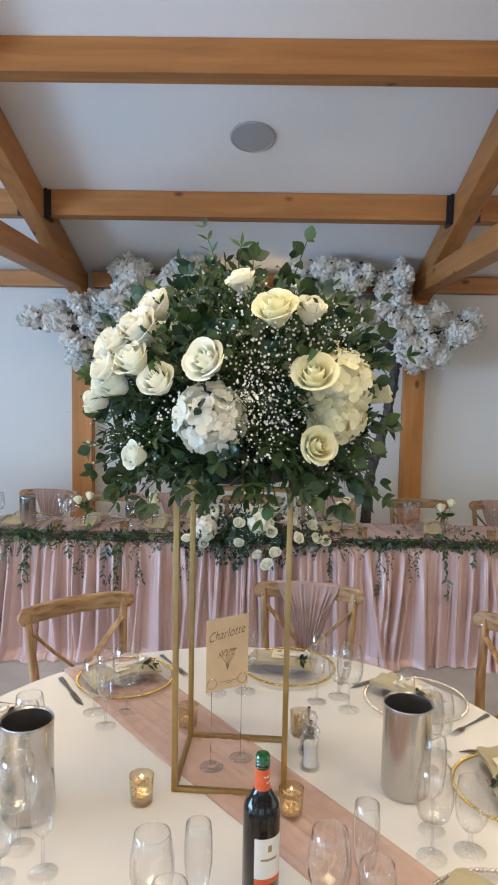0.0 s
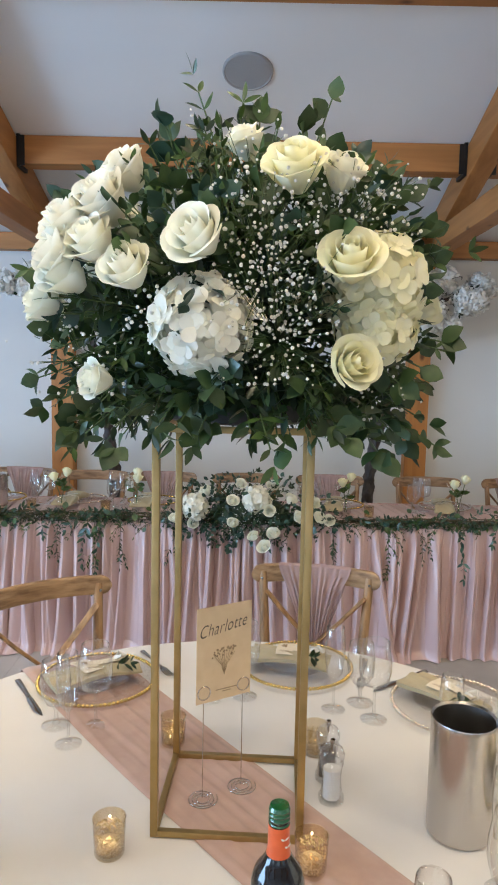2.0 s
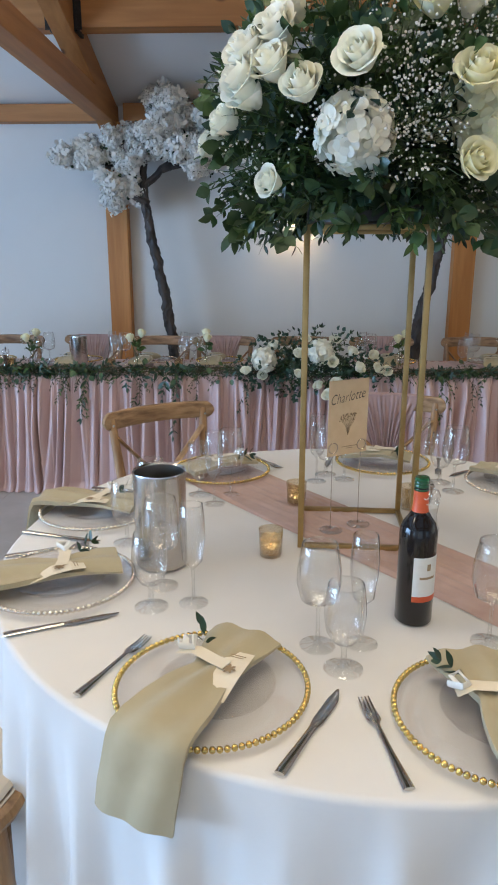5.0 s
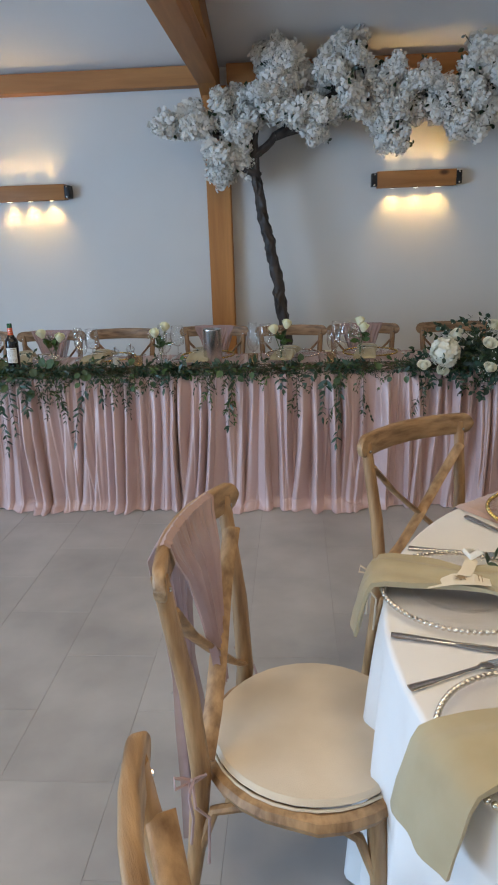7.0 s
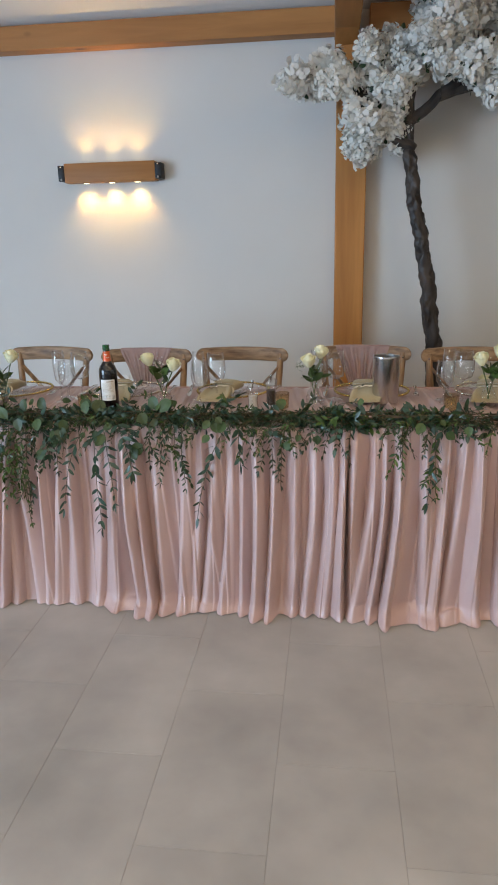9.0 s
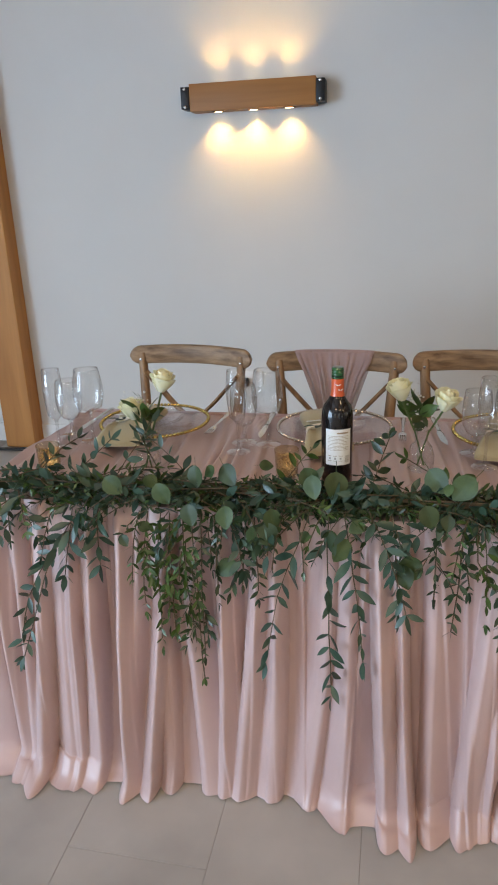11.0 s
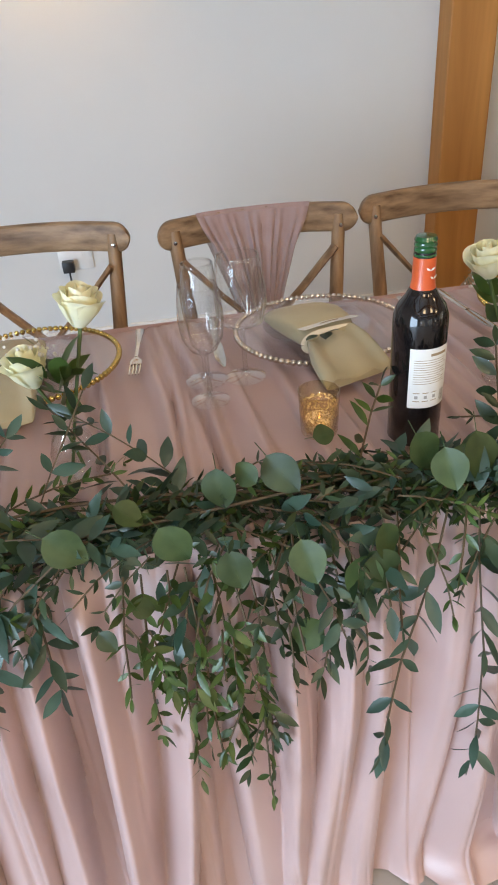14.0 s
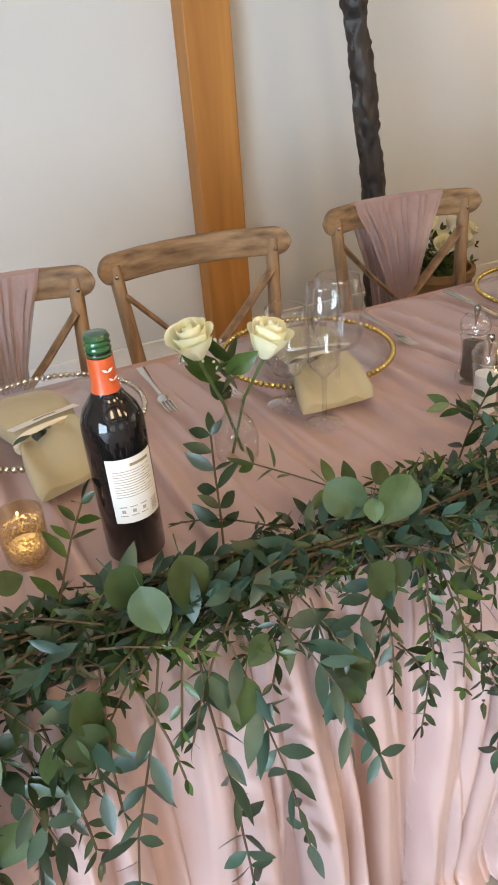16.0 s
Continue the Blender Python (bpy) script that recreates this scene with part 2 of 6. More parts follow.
PETAL_CREAM = surface("cream_rose_petal", (0.9, 0.89, 0.74), (0.93, 0.925, 0.83), 0.6, 30, vary=0.03, translucent=0.28)
PETAL_HYDRANGEA = surface("ivory_hydrangea_petal", (0.88, 0.86, 0.74), (0.92, 0.91, 0.83), 0.65, 30, vary=0.03, translucent=0.38)
PETAL_YELLOW = surface("pale_yellow_petal", (0.91, 0.885, 0.6), (0.94, 0.92, 0.73), 0.6, 30, vary=0.04, translucent=0.28)
GYPSO = surface("white_tiny_flowers", (0.7, 0.68, 0.62), (0.8, 0.78, 0.75), 0.7, 40, vary=0.08, translucent=0.2)
GLASS = clear_glass("clear_glass", (0.982, 0.986, 0.986), 0.95, 0.0, 0.08)
PLATE_GLASS = clear_glass("plate_glass", (0.988, 0.985, 0.988), 0.28, 0.03, 0.045)
AMBER_GLASS = clear_glass("smoky_gold_glass", (0.93, 0.88, 0.78), 0.75, 0.03)
MERCURY = surface("mottled_gold_glass", (0.34, 0.24, 0.12), (0.95, 0.8, 0.5), 0.22, 300, metal=0.3, bump=0.3, bump_scale=300, detail=2, translucent=0.5)
mn, ml = MERCURY.node_tree.nodes, MERCURY.node_tree.links
spots, cut, clear, both = mn.new("ShaderNodeTexNoise"), mn.new("ShaderNodeMapRange"), mn.new("ShaderNodeBsdfTransparent"), mn.new("ShaderNodeMixShader")
spots.inputs["Scale"].default_value = 210
cut.inputs["From Min"].default_value, cut.inputs["From Max"].default_value = 0.46, 0.56
ml.new(mn.new("ShaderNodeNewGeometry").outputs["Position"], spots.inputs["Vector"])
ml.new(spots.outputs["Fac"], cut.inputs["Value"])
ml.new(cut.outputs[0], both.inputs[0])
ml.new(clear.outputs[0], both.inputs[1])
ml.new(mn["Material Output"].inputs["Surface"].links[0].from_socket, both.inputs[2])
ml.new(both.outputs[0], mn["Material Output"].inputs["Surface"])
WINE_GLASS = surface("dark_wine_bottle_glass", (0.006, 0.005, 0.006), (0.01, 0.008, 0.008), 0.08, 20, coat=0.1, rough_vary=0.02)
GREEN_CAP = surface("green_bottle_cap", (0.008, 0.07, 0.022), (0.012, 0.1, 0.032), 0.2, 60, coat=0.5)
ORANGE_FOIL = surface("orange_foil", (0.6, 0.09, 0.025), (0.68, 0.12, 0.035), 0.32, 60, coat=0.3)
RED_BAND = surface("orange_red_band", (0.5, 0.07, 0.02), (0.58, 0.1, 0.03), 0.4, 60)
LABEL = surface("white_label", (0.7, 0.7, 0.68), (0.75, 0.75, 0.73), 0.6, 60)
LABEL_GREY = surface("grey_print", (0.3, 0.29, 0.27), (0.36, 0.35, 0.33), 0.6, 60)
FLAME = glow("candle_flame", (1.0, 0.7, 0.34), 1.0)
WAX = surface("cream_wax", (0.75, 0.66, 0.5), (0.8, 0.7, 0.55), 0.5, 40, translucent=0.3)
BULB = glow("warm_led", (1.0, 0.8, 0.5), 9.0)
SALT = surface("white_salt", (0.74, 0.73, 0.71), (0.8, 0.79, 0.77), 0.8, 300, bump=0.5, bump_scale=900)
PEPPER = surface("peppercorns", (0.03, 0.022, 0.018), (0.12, 0.09, 0.07), 0.7, 300, bump=0.8, bump_scale=500)
TERRACOTTA = surface("brown_pot", (0.22, 0.12, 0.06), (0.32, 0.18, 0.09), 0.7, 20, bump=0.3)


# ---- mesh tools ----
class Build:
    """Collects vertices and faces of one mesh."""

    def __init__(self):
        self.v, self.f = [], []

    def add(self, verts, faces, m=None):
        base = len(self.v)
        self.v += [tuple(m @ Vector(p)) if m else tuple(p) for p in verts]
        self.f += [tuple(base + i for i in f) for f in faces]
        return self

    def box(self, x, y, z, sx, sy, sz, m=None):
        """A box by its centre and full sizes."""
        p = [(x + a * sx / 2, y + b * sy / 2, z + c * sz / 2) for a in (-1, 1) for b in (-1, 1) for c in (-1, 1)]
        return self.add(p, [(0, 1, 3, 2), (4, 6, 7, 5), (0, 4, 5, 1), (2, 3, 7, 6), (0, 2, 6, 4), (1, 5, 7, 3)], m)

    def tube(self, path, radii, sides=8, m=None, flat=1.0, cap=True):
        """A round bar along a path; flat squeezes it across."""
        path = [Vector(p) for p in path]
        radii = radii if isinstance(radii, (list, tuple)) else [radii] * len(path)
        up = Vector((0, 0, 1))
        verts, faces, side = [], [], None
        for i, p in enumerate(path):
            way = (path[min(i + 1, len(path) - 1)] - path[max(i - 1, 0)]).normalized()
            if side is None:
                side = way.cross(up if abs(way.z) < 0.95 else Vector((0, 1, 0))).normalized()
            side = (side - way * side.dot(way)).normalized()
            over = side.cross(way)
            for k in range(sides):
                a = 2 * math.pi * k / sides
                verts.append(p + side * math.cos(a) * radii[i] + over * math.sin(a) * radii[i] * flat)
        for i in range(len(path) - 1):
            for k in range(sides):
                k2 = (k + 1) % sides
                faces.append((i * sides + k, i * sides + k2, (i + 1) * sides + k2, (i + 1) * sides + k))
        if cap:
            faces.append(tuple(range(sides))[::-1])
            faces.append(tuple((len(path) - 1) * sides + k for k in range(sides)))
        return self.add(verts, faces, m)

    def lathe(self, profile, sides=24, m=None):
        """A profile of (radius, height) turned round the z axis."""
        verts, faces = [], []
        for r, z in profile:
            for k in range(sides):
                a = 2 * math.pi * k / sides
                verts.append((r * math.cos(a), r * math.sin(a), z))
        for i in range(len(profile) - 1):
            for k in range(sides):
                k2 = (k + 1) % sides
                faces.append((i * sides + k, i * sides + k2, (i + 1) * sides + k2, (i + 1) * sides + k))
        return self.add(verts, faces, m)

    def ball(self, x, y, z, r, rings=4, sides=6):
        profile = [(max(r * math.sin(math.pi * i / rings), r * 0.02), -r * math.cos(math.pi * i / rings)) for i in range(rings + 1)]
        return self.lathe(profile, sides, Matrix.Translation((x, y, z)))

    def grid(self, fn, nu, nv, wrap=False):
        """A sheet from fn(i, j)."""
        verts = [fn(i, j) for i in range(nu) for j in range(nv)]
        faces = [(i % nu * nv + j, (i + 1) % nu * nv + j, (i + 1) % nu * nv + j + 1, i % nu * nv + j + 1)
                 for i in range(nu if wrap else nu - 1) for j in range(nv - 1)]
        return self.add(verts, faces)

    def mesh(self, name, mat, smooth=True, bevel=0.0, segments=2):
        me = bpy.data.meshes.new(name)
        me.from_pydata(self.v, [], self.f)
        if bevel:
            bm = bmesh.new()
            bm.from_mesh(me)
            sharp = [e for e in bm.edges if len(e.link_faces) == 2 and e.calc_face_angle(0) > 0.6]
            bmesh.ops.bevel(bm, geom=sharp, offset=bevel, segments=segments, affect="EDGES", profile=0.5)
            bm.to_mesh(me)
            bm.free()
        me.materials.append(mat)
        me.polygons.foreach_set("use_smooth", [smooth] * len(me.polygons))
        return me


def soft(me, angle=40):
    me.set_sharp_from_angle(angle=radians(angle))
    return me


def part(name, build, mat, parent=None, label="", smooth=True, bevel=0.0, m=None, sharp=40):
    """One mesh object, under a thing or a part where parent is given."""
    me = build.mesh(name, mat, smooth, bevel)
    if smooth:
        soft(me, sharp)
    ob = new(name, me)
    if parent:
        ob.parent = parent
    if m:
        ob.matrix_basis = m
    if label:
        ob["label"] = label
    return ob


def thing(name, m, label, category, group="", kind=""):
    ob = new(name)
    ob.empty_display_size = 0.1
    ob.matrix_basis = m
    return tagged(ob, label, category, group, kind)


def setting(name, build, mat, label, category, bevel=0.0, smooth=False):
    return tagged(part(name, build, mat, smooth=smooth, bevel=bevel), label, category, kind="structure")


def rnd(a, b):
    return random.uniform(a, b)


# ---- the room ----
floor = setting("floor", Build().box(0, -5.2, -0.0513, 14.6, 10.8, 0.1), GROUT, "matt greige stone-look floor tiles with fine joints", "floor")
b = Build().box((ROOM_L + ROOM_R) / 2, 0.1, EAVES / 2, ROOM_R - ROOM_L + 0.4, 0.2, EAVES)
setting("wall_north", b, PLASTER, "white painted plaster wall behind the long table", "wall")
# south wall with three glazed doors
b = Build()
edges = [ROOM_L - 0.2, -5.9, -3.3, -1.3, 1.3, 3.3, 5.9, ROOM_R + 0.2]
for i in range(0, 8, 2):
    b.box((edges[i] + edges[i + 1]) / 2, ROOM_S - 0.1, EAVES / 2, edges[i + 1] - edges[i], 0.2, EAVES)
for i in range(1, 7, 2):
    b.box((edges[i] + edges[i + 1]) / 2, ROOM_S - 0.1, (EAVES + 2.32) / 2, edges[i + 1] - edges[i], 0.2, EAVES - 2.32)
setting("wall_south", b, PLASTER, "white painted plaster wall with glazed doors", "wall")
for side, x in (("west", ROOM_L - 0.1), ("east", ROOM_R + 0.1)):
    b = Build()
    y0, y1 = (-4.6, -8.8) if side == "west" else (-3.1, -7.3)
    b.box(x, y0 / 2, 1.3, 0.2, -y0, 2.6).box(x, (y1 + ROOM_S) / 2, 1.3, 0.2, y1 - ROOM_S, 2.6)
    b.add([(x + dx, y, z) for dx in (-0.1, 0.1) for y, z in ((0, 2.6), (ROOM_S, 2.6), (ROOM_S, EAVES), (RIDGE_Y, RIDGE_Z), (0, EAVES))],
          [(0, 1, 2, 3, 4), (9, 8, 7, 6, 5), (0, 5, 6, 1), (1, 6, 7, 2), (2, 7, 8, 3), (3, 8, 9, 4), (4, 9, 5, 0)])
    setting(f"wall_{side}", b, PLASTER, "white painted gable wall with a wide glazed opening", "wall")
b = Build()
for y0, z0, y1, z1 in ((0.2, EAVES - 0.2 * PITCH, RIDGE_Y, RIDGE_Z), (ROOM_S - 0.2, EAVES - 0.2 * PITCH, RIDGE_Y, RIDGE_Z)):
    p = [(x, y, z + dz) for x in (ROOM_L - 0.2, ROOM_R + 0.2) for y, z in ((y0, z0), (y1, z1)) for dz in (0.0, 0.15)]
    b.add(p, [(0, 2, 6, 4), (1, 5, 7, 3), (0, 4, 5, 1), (2, 3, 7, 6), (0, 1, 3, 2), (4, 6, 7, 5)])
setting("ceiling", b, CEILING, "white sloping plaster ceiling between oak trusses", "ceiling")


def glazing(name, x0, x1, m, height=2.3, panes=3):
    w = thing(name, m, "wide dark-framed glazed doors letting in daylight", "window", kind="structure")
    width = x1 - x0
    b = Build().box(0, 0, 0.04, width, 0.08, 0.08).box(0, 0, height - 0.04, width, 0.08, 0.08)
    for i in range(panes + 1):
        b.box(-width / 2 + 0.03 + i * (width - 0.06) / panes, 0, height / 2, 0.06, 0.07, height - 0.16)
    part("window_frame", b, BLACK_METAL, w, smooth=False)
    for i in range(panes):
        g = part("pane", Build().box(-width / 2 + (i + 0.5) * width / panes, 0, height / 2, width / panes - 0.08, 0.012, height - 0.16), GLASS, w, smooth=False)
        g.visible_shadow = False
    return w


for i, x in enumerate((-4.6, 0.0, 4.6)):
    glazing(f"window_{i + 1}", -1.3, 1.3, pose(x, ROOM_S - 0.1, 0))
glazing("window_4", -2.1, 2.1, pose(ROOM_L - 0.1, -6.7, 0, 0, 0, 90), 2.58, 4)
glazing("window_5", -2.1, 2.1, pose(ROOM_R + 0.1, -5.2, 0, 0, 0, 90), 2.58, 4)

# invented frames on the uncut ceiling, one round each added overhead lamp
for x, y in OVERHEAD_FILLS:
    s = -1 if y > RIDGE_Y else 1
    z = EAVES + PITCH * (-y if y > RIDGE_Y else y - ROOM_S)
    w = thing("rooflight", Matrix.Translation((x, y, z)) @ pose(0, 0, 0, s * math.degrees(math.atan(PITCH))), "added white frame round an unseen warm overhead fill lamp", "window", kind="structure")
    b = Build()
    for sx, sy, wx, wy in ((0, -0.44, 1.24, 0.06), (0, 0.44, 1.24, 0.06), (-0.59, 0, 0.06, 0.82), (0.59, 0, 0.06, 0.82)):
        b.box(sx, sy, -0.012, wx, wy, 0.03)
    part("window_frame", b, WHITE_PLASTIC, w, smooth=False)

# oak frame: posts, wall plate, tie beams, rafters, purlins
TRUSSES = (-4.7, -1.568, 1.61, 4.78)
for i, x in enumerate(TRUSSES):
    setting("post", Build().box(x, -0.06, 1.315, 0.196, 0.122, 2.63), OAK_Z, "squared honey-coloured oak wall post with knots", "post", 0.006)
    xr = x + (-0.04 if x < 0 else 0.04)
    setting("tie_beam", Build().box(xr, -5.2, 2.7, 0.15, 10.4, 0.16), OAK_Y, "squared honey-coloured oak tie beam across the room", "beam", 0.006)
    for s in (0, 1):
        b = Build()
        ys = (-0.02, RIDGE_Y) if s == 0 else (ROOM_S + 0.02, RIDGE_Y)
        zs = (EAVES - 0.012, RIDGE_Z - 0.012)
        p = [(xr + dx, y, z + dz) for dx in (-0.072, 0.072) for y, z in zip(ys, zs) for dz in (-0.24, 0)]
        b.add(p, [(0, 2, 3, 1), (4, 5, 7, 6), (0, 4, 6, 2), (1, 3, 7, 5), (0, 1, 5, 4), (2, 6, 7, 3)])
        setting("rafter", b, OAK_Y, "squared honey-coloured oak rafter under the sloping ceiling", "beam", 0.006)
    part_x0 = TRUSSES[i - 1] if i else ROOM_L
    for y, z in ((-1.245, 3.117), (-2.62, 3.575), (-4.1, 4.05), (-6.3, 4.05), (-7.78, 3.562), (-9.155, 3.117)):
        x0, x1 = part_x0 + ((0.034 if part_x0 < 0 else 0.114) if i else 0), x - (0.114 if x < 0 else 0.034)
        pu = setting("purlin", Build().box((x0 + x1) / 2, y, z, x1 - x0, 0.15, 0.19), OAK_X, "squared honey-coloured oak purlin with knots", "beam", 0.006)
        if i:
            for e, s in ((x0, 1), (x1, -1)):
                part("bracket", Build().box(e + s * 0.012, y - 0.002, z - 0.01, 0.022, 0.17, 0.22).box(e + s * 0.03, y - 0.082, z - 0.01, 0.05, 0.008, 0.2), BLACK_METAL, pu, "black steel joist bracket", smooth=False)
    x0, x1 = part_x0 + (0.1 if i else 0), x - 0.1
    setting("wall_plate", Build().box((x0 + x1) / 2, -0.062, 2.712, x1 - x0, 0.12, 0.145), OAK_X, "squared honey-coloured oak wall plate along the wall top", "beam", 0.006)
    setting("baseboard", Build().box((x0 + x1) / 2, -0.009, 0.06, x1 - x0, 0.018, 0.12), WHITE_PLASTIC, "white painted skirting board", "baseboard", 0.004)

# ceiling loudspeaker
tilt = Matrix.Translation((0.06, -1.91, EAVES + PITCH * 1.91 - 0.004)) @ pose(0, 0, 0, -math.degrees(math.atan(PITCH)))
sp = thing("ceiling_speaker", tilt, "round grey grille loudspeaker set into the sloping ceiling", "loudspeaker")
part("grille", Build().lathe([(0.001, -0.012), (0.08, -0.011), (0.136, -0.008), (0.14, 0.0)], 40), GREY_GRILLE, sp)
part("rim", Build().lathe([(0.137, 0.004), (0.137, -0.009), (0.142, -0.013), (0.152, -0.008), (0.154, 0.006)], 40), GREY_GRILLE, sp)


def wall_lamp(x):
    """An oak beam with black iron ends, three lights down and three up."""
    w = thing("wall_lamp", pose(x, 0, 1.89), "oak beam wall lamp with black iron ends, lit up and down", "wall lamp", "oak wall lamps")
    part("body", Build().box(0, -0.056, 0, 0.63, 0.095, 0.125), OAK_X, w, "oak beam", bevel=0.004)
    part("back_plate", Build().box(0, -0.005, 0, 0.5, 0.008, 0.1), BLACK_METAL, w, smooth=False)
    for s in (-1, 1):
        e = part("end_bracket", Build().box(s * 0.337, -0.054, 0, 0.042, 0.106, 0.1), BLACK_METAL, w, "black iron end", bevel=0.003)
        for dz in (-0.04, 0.04):
            part("bolt", Build().lathe([(0.001, -0.007), (0.007, -0.005), (0.009, 0.001)], 10, pose(s * 0.337, -0.108, dz, -90)), CUTLERY, e, "bright bolt head")
    for dx in (-0.18, 0.0, 0.18):
        for s in (-1, 1):
            ring = Build().lathe([(0.03, 0), (0.03, 0.002), (0.022, 0.002), (0.022, 0)], 16, pose(dx, -0.056, 0.0625) if s > 0 else pose(dx, -0.056, -0.0645))
            lt = part("lamp_ring", ring, BLACK_METAL, w)
            part("led", Build().lathe([(0.001, 0.0), (0.02, 0.0)], 16, pose(dx, -0.056, s * 0.0655)), BULB, lt, "lit warm LED")
            if s < 0:
                spot_light("lamp_glow", look((x + dx, -0.05, 1.89 - 0.07), (x + dx, -0.04, 0.89)), 7.0, WARM, 112, 1.0, 0.012)
            else:
                spot_light("lamp_glow", look((x + dx, -0.08, 1.89 + 0.068), (x + dx, 0.0, 2.89)), 4.6, WARM, 110, 1.0, 0.03)


wall_lamp(0.04)
wall_lamp(-3.18)
so = thing("wall_socket", pose(-3.25, 0, 0.44), "white double wall socket with a black plug in it", "socket")
part("plate", Build().box(0, -0.005, 0, 0.146, 0.01, 0.086), WHITE_PLASTIC, so, bevel=0.003)
for dx in (0.03, 0.062):
    part("switch", Build().box(dx, -0.012, 0.026, 0.01, 0.004, 0.018), WHITE_PLASTIC, so, smooth=False)
part("plug", Build().box(-0.035, -0.028, -0.02, 0.05, 0.035, 0.05).tube([(-0.035, -0.03, -0.04), (-0.035, -0.035, -0.12), (-0.04, -0.03, -0.3), (-0.05, -0.04, -0.425)], 0.004, 6), BLACK_PLASTIC, so, "black plug and lead", bevel=0.004)
for k, dy in ((0, 0.0), (1, 0.05)):
    ca = part("floor_cable", Build().tube([(-6.5 + 0.25 * i, -0.16 - dy + 0.03 * math.sin(i * 0.9 + k), 0.006) for i in range(13)], 0.005, 6), BLACK_PLASTIC)
    tagged(ca, "thin black cable lying along the skirting board", "cable")

def leaf_into(b, p, along, normal, length, width, cup=0.12):
    """One folded leaf with a midrib and a bent tip."""
    ax = along.normalized()
    ay = normal.cross(ax)
    if ay.length < 1e-4:
        ay = Vector((0, 1, 0)).cross(ax)
    ay.normalize()
    az = ax.cross(ay)
    k = len(b.v)
    for u, w, h in ((0, 0, 0), (0.14, 0.25, 0.5), (0.14, 0, 0.1), (0.14, -0.25, 0.5), (0.34, 0.46, 1.0), (0.34, 0, 0.3), (0.34, -0.46, 1.0), (0.58, 0.46, 0.9), (0.58, 0, 0.25), (0.58, -0.46, 0.9), (0.82, 0.25, 0.4), (0.82, 0, -0.05), (0.82, -0.25, 0.4), (1, 0, -0.5)):
        q = p + ax * (u * length) + ay * (w * width) + az * (h * cup * width)
        b.v.append((q.x, q.y, q.z))
    b.f += [(k, k + 2, k + 1), (k, k + 3, k + 2)]
    for r in (1, 4, 7):
        b.f += [(k + r, k + r + 1, k + r + 4, k + r + 3), (k + r + 1, k + r + 2, k + r + 5, k + r + 4)]
    b.f += [(k + 10, k + 11, k + 13), (k + 11, k + 12, k + 13)]


# ---- chairs ----
def drape_build(seed):
    """Gathered chiffon over a chair's top rail, hanging at the front and, drawn together, at the back."""
    r = random.Random(seed)
    nu, b = 60, Build()
    prof = [(0.008, 0.52), (0.002, 0.6), (-0.01, 0.7), (-0.026, 0.8), (-0.037, 0.855), (-0.043, 0.887), (-0.056, 0.895), (-0.068, 0.886), (-0.073, 0.85),
            (-0.071, 0.76), (-0.066, 0.66), (-0.06, 0.55), (-0.055, 0.44), (-0.05, 0.3), (-0.05, 0.16)]
    wide = [0.022, 0.034, 0.062, 0.098, 0.127, 0.138, 0.14, 0.138, 0.13, 0.1, 0.065, 0.05, 0.07, 0.085, 0.095]
    ph = [r.uniform(0, 6) for _ in range(4)]

    def at(i, j):
        u = i / (nu - 1) * 2 - 1
        y, z = prof[j]
        fold = 0.011 * math.sin(u * 15 + ph[0] + j * 0.1) + 0.006 * math.sin(u * 29 + ph[1] - j * 0.15)
        k = 0.25 if 4 <= j <= 7 else 1.3
        out = 1 if j > 6 else -1
        lean = 0.02 * (z - 0.5) * ph[2] / 6
        x = u * wide[j]
        return (x + 0.03 * r.uniform(-0.05, 0.05) + lean, -0.208 + y + 0.8 * x * x - out * abs(fold) * k, z)

    b.grid(at, nu, len(prof))
    return b


